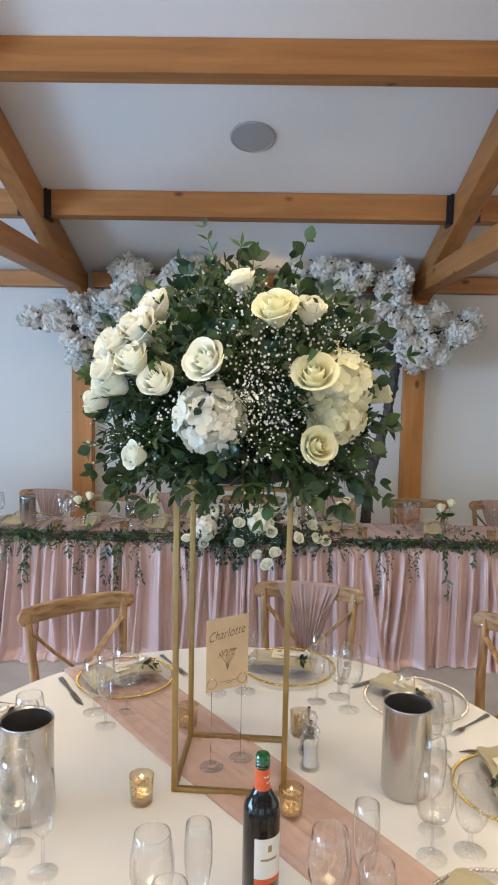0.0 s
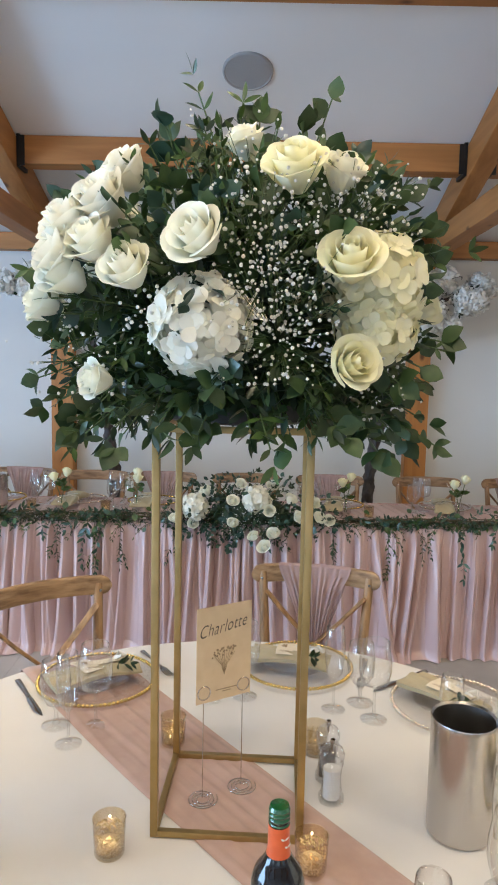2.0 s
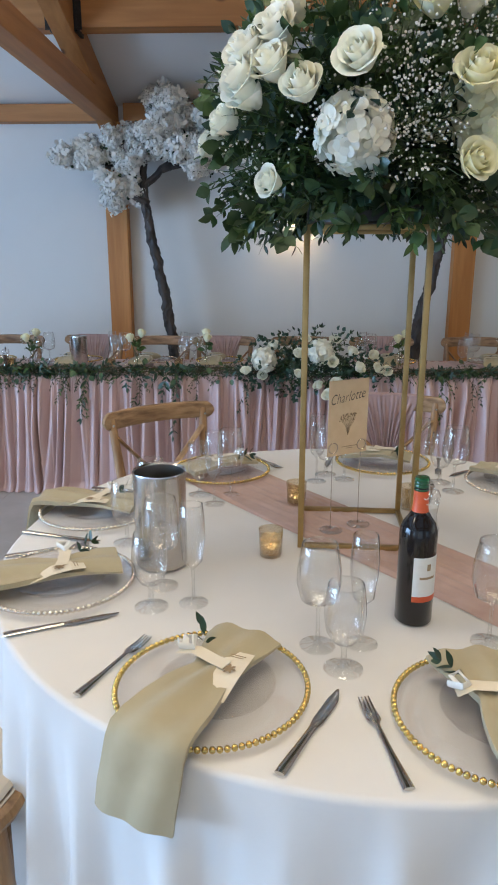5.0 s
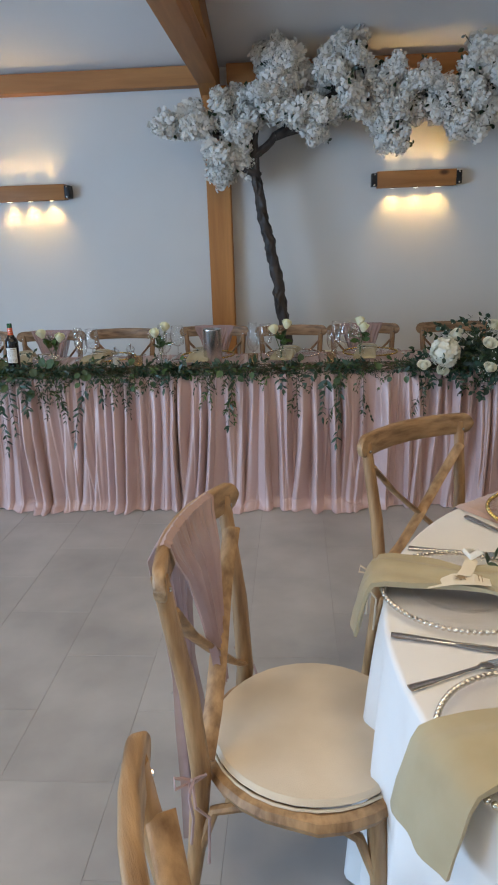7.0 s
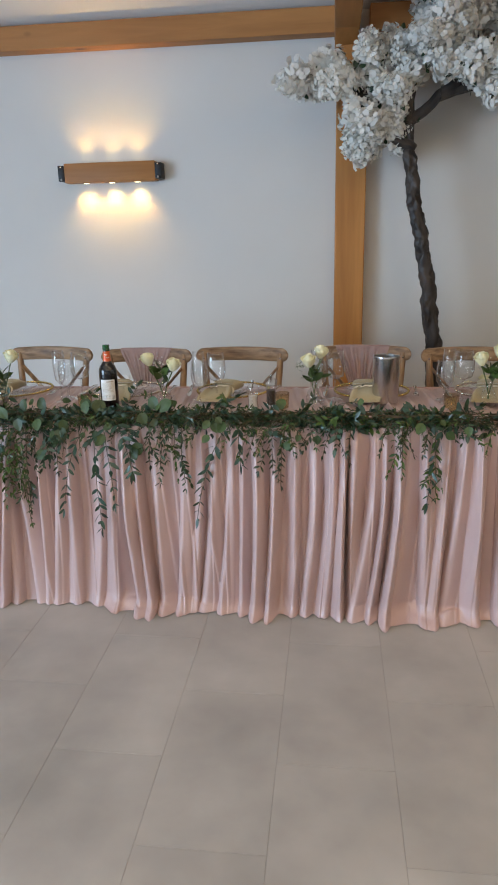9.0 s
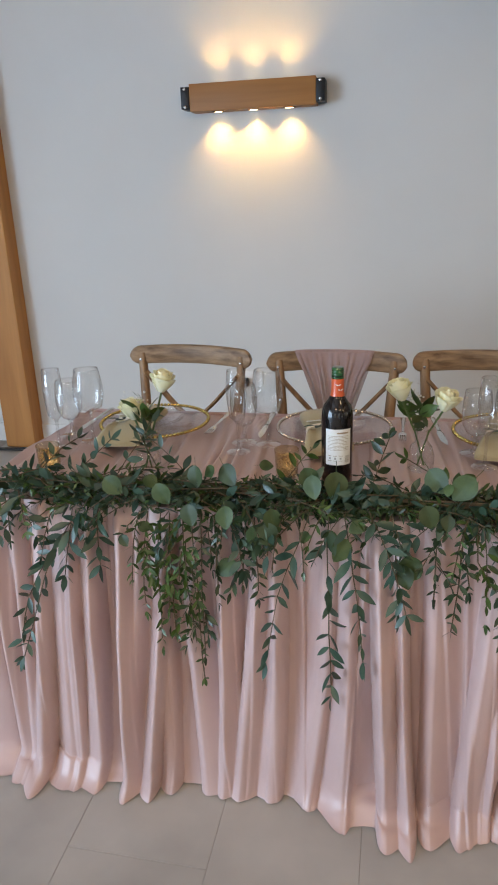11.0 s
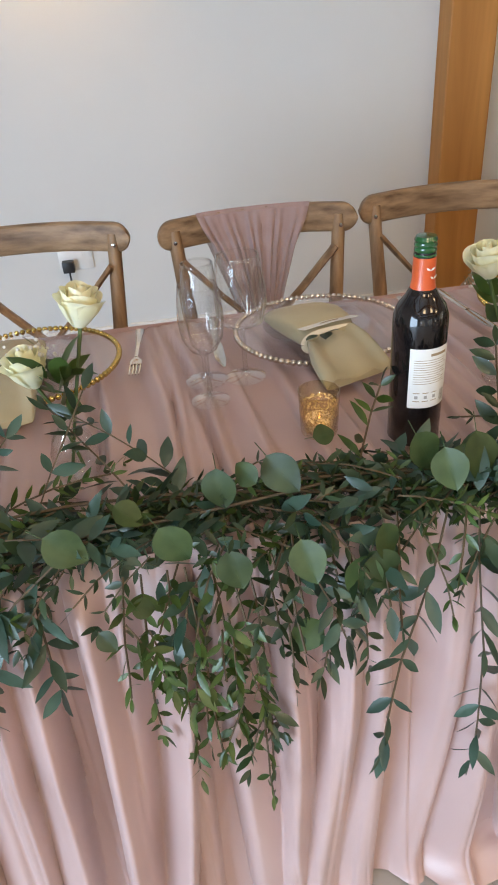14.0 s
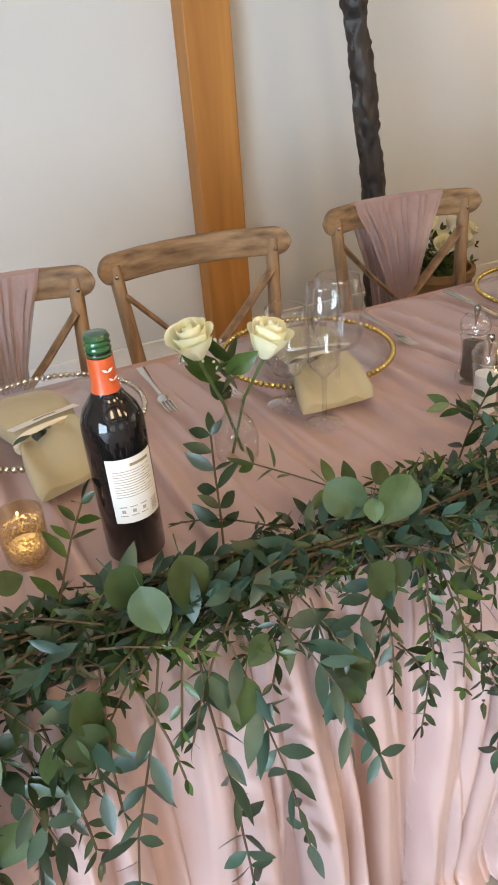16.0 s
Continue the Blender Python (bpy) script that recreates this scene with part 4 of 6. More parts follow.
ROSES = [rose_mesh("rose", PETAL_CREAM, 3), rose_mesh("rose", PETAL_CREAM, 5, 5, 0.75), rose_mesh("rose", PETAL_YELLOW, 7), rose_mesh("rose", PETAL_HYDRANGEA, 13)]
BUD = rose_mesh("rose_bud", PETAL_YELLOW, 11, 5, 0.6)
HYDRANGEA = hydrangea_mesh("hydrangea", PETAL_HYDRANGEA, 4, 100)
HYDRANGEA_CREAM = hydrangea_mesh("hydrangea", PETAL_YELLOW, 6, 105)


def facing(p, n, size, spin=0.0):
    """A pose at p whose +z looks along n, with a size."""
    q = Vector(n).to_track_quat("Z", "Y").to_matrix().to_4x4()
    return Matrix.Translation(p) @ q @ Matrix.Rotation(spin, 4, "Z") @ Matrix.Diagonal((size, size, size, 1))


def put_mesh(name, me, m, parent, label=""):
    ob = new(name, me)
    ob.parent = parent
    ob.matrix_basis = m
    if label:
        ob["label"] = label
    return ob


def gypsophila(b, stems, centre, spread, count):
    for _ in range(count):
        p = Vector(centre) + Vector([min(max(random.gauss(0, a), -1.7 * a), 1.7 * a) for a in spread])
        b.ball(p.x, p.y, p.z, rnd(0.0016, 0.0034), 4, 6)
        if stems is not None and random.random() < 0.35:
            q = p + (Vector(centre) + Vector((0, 0.08, -0.03)) - p) * 0.6
            stems.tube([p, q], 0.0006, 3, cap=False)


# ---- tall centrepiece on the round table ----
ST = pose(0.095, -4.862, 0.753, 0, 0, -3)
stand = thing("flower_stand", ST, "tall brushed gold square metal flower stand on the table", "flower stand")
H = 0.785
for sx in (-1, 1):
    for sy in (-1, 1):
        part("upright", Build().box(sx * 0.138, sy * 0.132, H / 2, 0.014, 0.014, H), GOLD, stand, bevel=0.001)
for z, nm in ((0.006, "base_bar"), (H - 0.006, "top_bar")):
    for s in (-1, 1):
        part(nm, Build().box(0, s * 0.132, z, 0.262, 0.013, 0.012), GOLD, stand, bevel=0.001)
        part(nm, Build().box(s * 0.138, 0, z, 0.013, 0.25, 0.012), GOLD, stand, bevel=0.001)

C = Vector((0.1, -4.86, 1.78))
fa = thing("flower_arrangement", Matrix.Translation((0.095, -4.862, 1.54)), "lush cream rose, hydrangea and eucalyptus arrangement on the gold stand", "flower arrangement")
OFF = Vector((0.095, -4.862, 1.54))
part("tray", Build().lathe([(0.001, 0.0), (0.13, 0.0), (0.14, 0.005), (0.142, 0.045), (0.136, 0.045), (0.134, 0.01), (0.001, 0.008)], 28), BLACK_PLASTIC, fa, "black round tray")
part("floral_foam", Build().lathe([(0.001, 0.2), (0.08, 0.19), (0.12, 0.13), (0.125, 0.05), (0.11, 0.01)], 14), LEAF_DARK, fa, "green floral foam")
random.seed(21)
lv = {k: Build() for k in ("dark", "mid", "round", "blue")}
st = Build()
for i in range(430):
    n = unit()
    if n.z < -0.75:
        continue
    a = Vector((0.36, 0.3, 0.33))
    if n.z > 0.5:
        a.z = 0.29
    if n.z < -0.1:
        a = Vector((0.38, 0.31, 0.3))
    tip = C - OFF + Vector((n.x * a.x, n.y * a.y, n.z * a.z))
    root = Vector((0, 0, 0.16)) + (tip - Vector((0, 0, 0.16))) * rnd(0.35, 0.55)
    way, ln = tip - root, (tip - root).length * rnd(0.85, 1.15)
    kind = random.choices(("dark", "mid", "round", "blue"), (4.4, 2.2, 2.8, 1.6))[0]
    if kind in ("dark", "mid"):
        spray(lv[kind], st, root, way, ln, 8, 0.038, 0.36, 0.03 if n.z > -0.2 else 0.08)
    else:
        spray(lv[kind], st, root, way, ln, 6, 0.056 if kind == "round" else 0.048, 0.78, 0.03 if n.z > -0.2 else 0.1)
# long outer sprigs: top, sides and the drooping skirt of leaves
for tip, kind, num, size, ratio in (((-0.02, -0.02, 0.64), "mid", 11, 0.05, 0.34), ((-0.06, -0.05, 0.58), "mid", 10, 0.048, 0.34), ((0.01, -0.05, 0.56), "mid", 9, 0.046, 0.36), ((0.16, 0.0, 0.61), "round", 10, 0.052, 0.85), ((0.13, -0.06, 0.56), "round", 9, 0.052, 0.85),
                                    ((-0.14, -0.04, 0.53), "blue", 6, 0.06, 0.85), ((0.36, 0.02, 0.5), "round", 8, 0.045, 0.7), ((0.4, -0.05, 0.36), "mid", 9, 0.045, 0.36),
                                    ((-0.38, -0.06, 0.07), "round", 9, 0.048, 0.85), ((-0.37, -0.1, 0.1), "round", 8, 0.045, 0.85), ((0.38, -0.08, 0.0), "round", 10, 0.05, 0.75), ((0.37, -0.1, 0.06), "round", 9, 0.048, 0.75),
                                    ((-0.33, -0.2, 0.3), "mid", 8, 0.04, 0.4), ((-0.3, -0.22, 0.24), "mid", 8, 0.04, 0.4), ((0.02, -0.26, 0.0), "dark", 7, 0.06, 0.5), ((-0.05, -0.25, 0.02), "round", 7, 0.06, 0.7)):
    root = Vector((0.25 * tip[0], 0.4 * tip[1], 0.16 + 0.3 * (tip[2] - 0.16)))
    way = Vector(tip) - root
    spray(lv[kind], st, root, way, way.length, num, size, ratio, 0.02)
for i in range(48):
    a = math.pi * 2 * i / 48 + rnd(-0.1, 0.1)
    root = Vector((0.16 * math.cos(a), 0.14 * math.sin(a), 0.07))
    kind = random.choice(("dark", "round", "round", "dark", "mid"))
    spray(lv[kind], st, root, (math.cos(a) * 1.2, math.sin(a), -0.02), rnd(0.13, 0.22), 7, 0.044 if kind != "round" else 0.054, 0.36 if kind != "round" else 0.85, 0.14)
part("foliage", lv["dark"], LEAF_DARK, fa, "dark green foliage")["kind"] = "stuff"
part("foliage", lv["mid"], LEAF_MID, fa, "fresh green sprigs")["kind"] = "stuff"
part("foliage", lv["round"], LEAF_ROUND, fa, "round grey-green eucalyptus leaves")["kind"] = "stuff"
part("foliage", lv["blue"], LEAF_BLUE, fa, "blue-green eucalyptus leaves")["kind"] = "stuff"
part("stemwork", st, GREEN_STEM, fa)["kind"] = "stuff"


def on_ball(p, out=0.0):
    n = Vector(((p[0] - C.x) / 0.39 ** 2, (p[1] - C.y) / 0.31 ** 2, (p[2] - C.z) / 0.34 ** 2)).normalized()
    return Vector(p) - OFF + n * out, n


for k, (p, r, me, lab) in enumerate((
        ((0.03, -5.155, 1.698), 0.077, HYDRANGEA, "white hydrangea"), ((0.35, -5.06, 1.785), 0.084, HYDRANGEA_CREAM, "cream hydrangea"), ((0.35, -5.07, 1.705), 0.066, HYDRANGEA_CREAM, "cream hydrangea"),
        ((-0.2, -4.72, 1.9), 0.09, HYDRANGEA, "white hydrangea"), ((0.3, -4.66, 1.85), 0.09, HYDRANGEA_CREAM, "cream hydrangea"))):
    q, n = on_ball(p, -0.045)
    put_mesh("hydrangea", me, facing(q, n, r, k * 1.3), fa, lab)
for k, (p, r, ti) in enumerate((((0.038, -5.16, 1.844), 0.054, 0), ((-0.067, -5.14, 1.798), 0.05, 1), ((0.176, -5.113, 1.95), 0.056, 2), ((0.25, -5.074, 1.955), 0.045, 1), ((-0.115, -5.07, 1.905), 0.06, 3), ((-0.17, -5.06, 1.875), 0.056, 3), ((-0.178, -5.08, 1.825), 0.056, 3), ((-0.085, -5.04, 1.96), 0.05, 3),
                                ((0.259, -5.141, 1.816), 0.056, 2), ((0.267, -5.122, 1.67), 0.048, 2), ((-0.124, -5.079, 1.639), 0.038, 0), ((-0.168, -5.085, 1.795), 0.05, 1),
                                ((-0.214, -5.043, 1.756), 0.045, 1), ((-0.124, -5.108, 1.84), 0.05, 0), ((0.1, -4.98, 2.025), 0.042, 0), 
                                ((-0.26, -4.8, 1.75), 0.05, 0), ((0.44, -4.8, 1.78), 0.05, 2), ((0.1, -4.6, 1.95), 0.05, 0))):
    q, n = on_ball((p[0], p[1], p[2] - 0.016), 0.012)
    put_mesh("rose", ROSES[ti], facing(q, (n + Vector((-0.25, -0.1, 0.55)) + unit() * 0.3).normalized(), r * 0.8, k) @ Matrix.Diagonal((1, 1, 1.12, 1)), fa, "open cream rose")
gy, gs = Build(), Build()
for c, s, num in (((0.134, -5.15, 1.82), (0.045, 0.03, 0.07), 230), ((0.16, -5.15, 1.72), (0.05, 0.03, 0.06), 230), ((0.267, -5.1, 1.9), (0.06, 0.04, 0.035), 170), ((-0.03, -5.13, 1.735), (0.05, 0.03, 0.05), 50),
                  ((-0.18, -5.05, 1.68), (0.06, 0.04, 0.05), 50), ((0.33, -5.03, 1.63), (0.04, 0.03, 0.04), 60), ((0.12, -5.1, 1.94), (0.06, 0.04, 0.05), 60)):
    gypsophila(gy, gs, Vector(c) - OFF, s, num)
part("baby_breath", gy, GYPSO, fa, "tiny white baby's breath", smooth=False)["kind"] = "stuff"
part("stemwork", gs, GREEN_STEM, fa)["kind"] = "stuff"

# ---- garland along the long table ----
random.seed(5)
ga = thing("garland", pose(0, -2.36, 0.765), "thick green eucalyptus and ruscus garland along the table edge", "garland")
gl = {k: Build() for k in ("dark", "mid", "blue")}
gst = Build()
GX0, GX1 = -3.36, 3.48


def garland_x():
    return rnd(GX0, -1.2) if random.random() < 0.26 else rnd(GX0, GX1)


for i in range(9):
    ph = rnd(0, 6)
    gst.tube([(GX0 + 0.08 + (GX1 - GX0 - 0.1) * k / 60, 0.026 * math.sin(k * 0.7 + ph) - 0.005, 0.024 + 0.016 * math.sin(k * 0.5 + 2 * ph)) for k in range(61)], 0.0021, 5)
for i in range(1150):
    x = garland_x()
    s = random.choice((-1, 1))
    root = (x, random.gauss(-0.005, 0.022), rnd(0.005, 0.045))
    way = (s * rnd(0.6, 1.3), rnd(-0.7, 0.45), rnd(-0.3, 0.35))
    kind = random.choices(("dark", "mid", "blue"), (5, 3, 1.5))[0]
    big = kind == "blue" or random.random() < 0.1
    spray(gl[kind], gst if i % 2 == 0 else None, root, way, rnd(0.08, 0.15), 5 if big else 8, 0.05 if big else 0.027, 0.38 if big else 0.28, 0.06, 0.8)
for i in range(130):
    x = garland_x() + 0.1 * math.sin(i)
    kind = random.choices(("dark", "mid", "blue"), (5, 3, 1.5))[0]
    long = rnd(0.02, 0.07)
    big = kind == "blue"
    spray(gl[kind], gst, (x, -0.06, rnd(-0.01, 0.03)), (rnd(-1.3, 1.3), -0.75, -0.3), long + 0.07, int(4 + long * 36), 0.05 if big else 0.027, 0.4 if big else 0.35, 0.2, 0.75)
# the long hanging trails: ruscus branches with large pointed leaves, and tassels of fine leaves
for x, z, way, ln in ((-3.06, 0.04, (-1.0, -0.35, -0.45), 0.56), (-3.12, 0.02, (-0.8, -0.35, -0.8), 0.4), (-3.26, 0.03, (-1.0, -0.3, -0.15), 0.2), (-3.1, 0.0, (0.1, -0.4, -1), 0.13), (-3.16, 0.0, (-0.1, -0.5, -1), 0.16),
                      (-2.58, 0.02, (-0.05, -0.4, -0.9), 0.43), (-2.62, 0.02, (-0.35, -0.4, -0.9), 0.36), (-2.55, 0.02, (0.25, -0.4, -0.8), 0.32), (-2.5, 0.03, (0.5, -0.4, -0.6), 0.22), (-2.45, 0.02, (0.1, -0.5, -0.9), 0.2),
                      (-2.06, 0.02, (-0.5, -0.3, -0.8), 0.4), (-2.02, 0.02, (-0.1, -0.4, -0.9), 0.16), (-1.27, 0.02, (-0.3, -0.4, -0.8), 0.3), (-0.72, 0.02, (0.05, -0.4, -0.9), 0.4), (-0.78, 0.02, (-0.2, -0.4, -0.9), 0.26), (1.3, 0.02, (0.1, -0.4, -0.9), 0.3)):
    spray(gl["blue"], gst, (x, -0.075, z), way, ln, int(ln * 24) + 3, 0.056, 0.34, 0.13, 0.72)
for x, ln, kind, lean in ((-3.0, 0.16, "mid", -0.1), (-2.98, 0.24, "mid", -0.1), (-2.95, 0.32, "mid", 0.0), (-2.93, 0.28, "mid", 0.05), (-2.9, 0.33, "mid", 0.1), (-2.88, 0.4, "mid", 0.1), (-2.86, 0.34, "dark", 0.1), (-2.83, 0.2, "dark", 0.1), (-2.76, 0.15, "dark", 0.05), (-2.74, 0.18, "dark", 0.1),
                          (-2.36, 0.15, "dark", 0), (-2.31, 0.22, "dark", 0), (-2.27, 0.2, "mid", 0.1), (-2.24, 0.24, "dark", 0.1), (-1.9, 0.16, "dark", 0.1), (-1.86, 0.22, "dark", 0),
                          (-1.42, 0.18, "mid", 0), (-1.3, 0.26, "mid", -0.12), (-0.95, 0.22, "dark", 0), (-0.75, 0.3, "mid", 0.1), (-0.6, 0.26, "dark", 0.1), (-0.3, 0.22, "dark", 0), (0.6, 0.26, "dark", 0), (0.9, 0.28, "mid", 0.1),
                          (1.1, 0.2, "dark", 0), (1.75, 0.26, "mid", 0), (2.1, 0.3, "dark", 0)):
    for _ in range(int(ln * 9)):
        f = rnd(0.1, 0.75)
        spray(gl[kind], gst, (x + lean * ln * f * 0.4 + rnd(-0.015, 0.015), -0.1 - 0.03 * f, -ln * f), (rnd(-0.7, 0.7), rnd(-0.4, 0.1), -0.8), rnd(0.05, 0.11), 5, 0.034, 0.34, 0.12, 0.7)
    spray(gl[kind], gst, (x, -0.075, 0.0), (lean, -0.5, -0.5), ln, int(ln * 34) + 3, 0.032, 0.34, 0.35, 0.75)
# loose sprigs on the table top
for x, y, kind in ((-3.2, 0.06, "blue"), (-3.3, 0.05, "dark"), (-3.1, 0.07, "blue"), (-2.98, 0.08, "dark"), (-2.92, 0.1, "blue"), (-2.7, 0.06, "mid"), (-2.5, 0.08, "dark"), (-2.3, 0.07, "mid"), (-2.15, 0.09, "dark"), (-2.05, 0.06, "mid"), (-1.8, 0.05, "dark")):
    spray(gl[kind], gst, (x, y - 0.04, 0.025), (rnd(-0.8, 0.8), 0.5, rnd(0.25, 0.8)), rnd(0.12, 0.18), 6, 0.045, 0.42, 0.04)
part("foliage", gl["dark"], LEAF_DARK, ga, "fine dark green leaves")["kind"] = "stuff"
part("foliage", gl["mid"], LEAF_MID, ga, "fresh green leaves")["kind"] = "stuff"
part("foliage", gl["blue"], LEAF_BLUE, ga, "blue-green ruscus leaves")["kind"] = "stuff"
part("stemwork", gst, TWIG, ga, "thin brown stems")["kind"] = "stuff"
round_leaf = Build()


def ovate(i, j):
    u, v = i / 12, j / 4 - 1
    wide = 0.4 * math.sin(math.pi * u ** 0.78) ** 0.8 if 0 < i < 12 else 0.0
    return (u, v * wide, 0.09 * abs(v) * wide * 2 - 0.1 * (u - 0.5) ** 2 + 0.02 * math.sin(u * 7) * v)


round_leaf.grid(ovate, 13, 9)
round_leaf.tube([(-0.35, 0, -0.06), (0, 0, -0.028), (0.5, 0, -0.004), (0.95, 0, -0.022)], 0.011, 4)
leaf_me = round_leaf.mesh("leaf", LEAF_ROUND)
# broad leaves: the large ones that lie on the front of the garland, then smaller ones all along
for x, z in ((-3.07, 0.08), (-2.95, 0.075), (-2.88, 0.035), (-2.8, 0.035), (-2.88, 0.13), (-2.82, 0.14), (-2.72, 0.0), (-2.78, -0.095), (-2.72, -0.005), (-2.64, 0.14), (-2.62, 0.11), (-2.57, 0.13), (-2.54, -0.025), (-2.43, -0.075), (-2.39, -0.065), (-2.39, 0.06), (-2.38, 0.16), (-2.29, 0.13)):
    n = Vector((rnd(-0.45, 0.45), -1, rnd(0.1, 0.7))).normalized()
    put_mesh("leaf", leaf_me, facing((x, -0.1 if z < 0.07 else -0.1 + (z - 0.07) * 1.2, min(z, 0.095)), n, rnd(0.05, 0.066), rnd(-2.5, -0.7)), ga)
for k in range(64):
    x = rnd(GX0 + 0.3, -1.1) if k < 28 else rnd(-1.1, GX1 - 0.1)
    front = random.random() < 0.62
    p = (x, rnd(-0.115, -0.075) if front else rnd(-0.06, 0.06), rnd(-0.05, 0.05) if front else rnd(0.06, 0.085))
    n = Vector((rnd(-0.6, 0.6), -1, rnd(-0.1, 0.8))) if front else Vector((rnd(-0.6, 0.6), -0.7, rnd(0.3, 1)))
    put_mesh("leaf", leaf_me, facing(p, n.normalized(), rnd(0.028, 0.05), rnd(-2.6, -0.5) if front else rnd(0, 6.28)), ga)

# ---- low flower arrangement in the middle of the long table ----
random.seed(8)
lo = thing("low_flower_arrangement", pose(0.13, -2.36, 0.77), "low white rose and hydrangea arrangement spilling over the table edge", "flower arrangement")
la, lb, lst = Build(), Build(), Build()
for i in range(190):
    n = unit()
    if n.z < -0.35 and n.y > -0.2:
        continue
    tip = Vector((n.x * 0.44, n.y * 0.17 - 0.03, 0.06 + n.z * 0.2))
    way = tip * 0.75
    b = la if random.random() < 0.6 else lb
    spray(b, lst if i % 3 == 0 else None, tip * 0.35, way, way.length, 5, 0.04, 0.5 if b is la else 0.75, 0.04)
part("foliage", la, LEAF_DARK, lo, "dark green leaves")["kind"] = "stuff"
part("foliage", lb, LEAF_BLUE, lo, "grey-green eucalyptus leaves")["kind"] = "stuff"
part("stemwork", lst, GREEN_STEM, lo)["kind"] = "stuff"
part("floral_foam", Build().lathe([(0.001, 0.14), (0.1, 0.12), (0.14, 0.06), (0.14, 0.0)], 14, Matrix.Diagonal((1.6, 0.6, 1, 1))), LEAF_DARK, lo, "green floral foam")
for k, (x, y, z, r) in enumerate(((-0.42, -0.12, 0.03, 0.03), (-0.1, -0.17, 0.02, 0.03), (-0.1, -0.14, 0.14, 0.032), (0.13, -0.19, -0.03, 0.035), (0.08, -0.21, -0.1, 0.035), (0.02, -0.19, -0.045, 0.03), (0.26, -0.16, 0.06, 0.034), (0.22, -0.12, 0.15, 0.034),
                                  (0.1, -0.16, 0.1, 0.03), (-0.25, -0.08, 0.18, 0.034), (0.38, -0.13, 0.05, 0.032), (0.36, -0.05, 0.12, 0.032), (0.44, -0.09, 0.03, 0.03), (0.12, -0.05, 0.21, 0.034), (-0.06, -0.05, 0.22, 0.03), (-0.32, -0.1, 0.0, 0.03))):
    put_mesh("rose", ROSES[k % 2], facing((x, y, z), (Vector((x * 0.8, -0.7, 0.55)) + unit() * 0.45).normalized(), r * 1.05, k), lo, "white rose")
put_mesh("hydrangea", HYDRANGEA, facing((-0.31, -0.1, 0.1), (-0.3, -0.9, 0.4), 0.072, 0), lo, "white hydrangea")
put_mesh("hydrangea", HYDRANGEA, facing((0.03, -0.12, 0.15), (0, -0.8, 0.6), 0.075, 1), lo, "white hydrangea")
gy, gs = Build(), Build()
gypsophila(gy, gs, (0.0, -0.17, 0.03), (0.09, 0.02, 0.05), 130)
gypsophila(gy, gs, (0.0, -0.1, 0.2), (0.2, 0.04, 0.03), 60)
part("baby_breath", gy, GYPSO, lo, "tiny white baby's breath", smooth=False)["kind"] = "stuff"
part("stemwork", gs, GREEN_STEM, lo)["kind"] = "stuff"


# ---- blossom trees ----
BLOOMS = [bloom_mesh("blossom", PETAL_WHITE, s) for s in (1, 2, 3)]


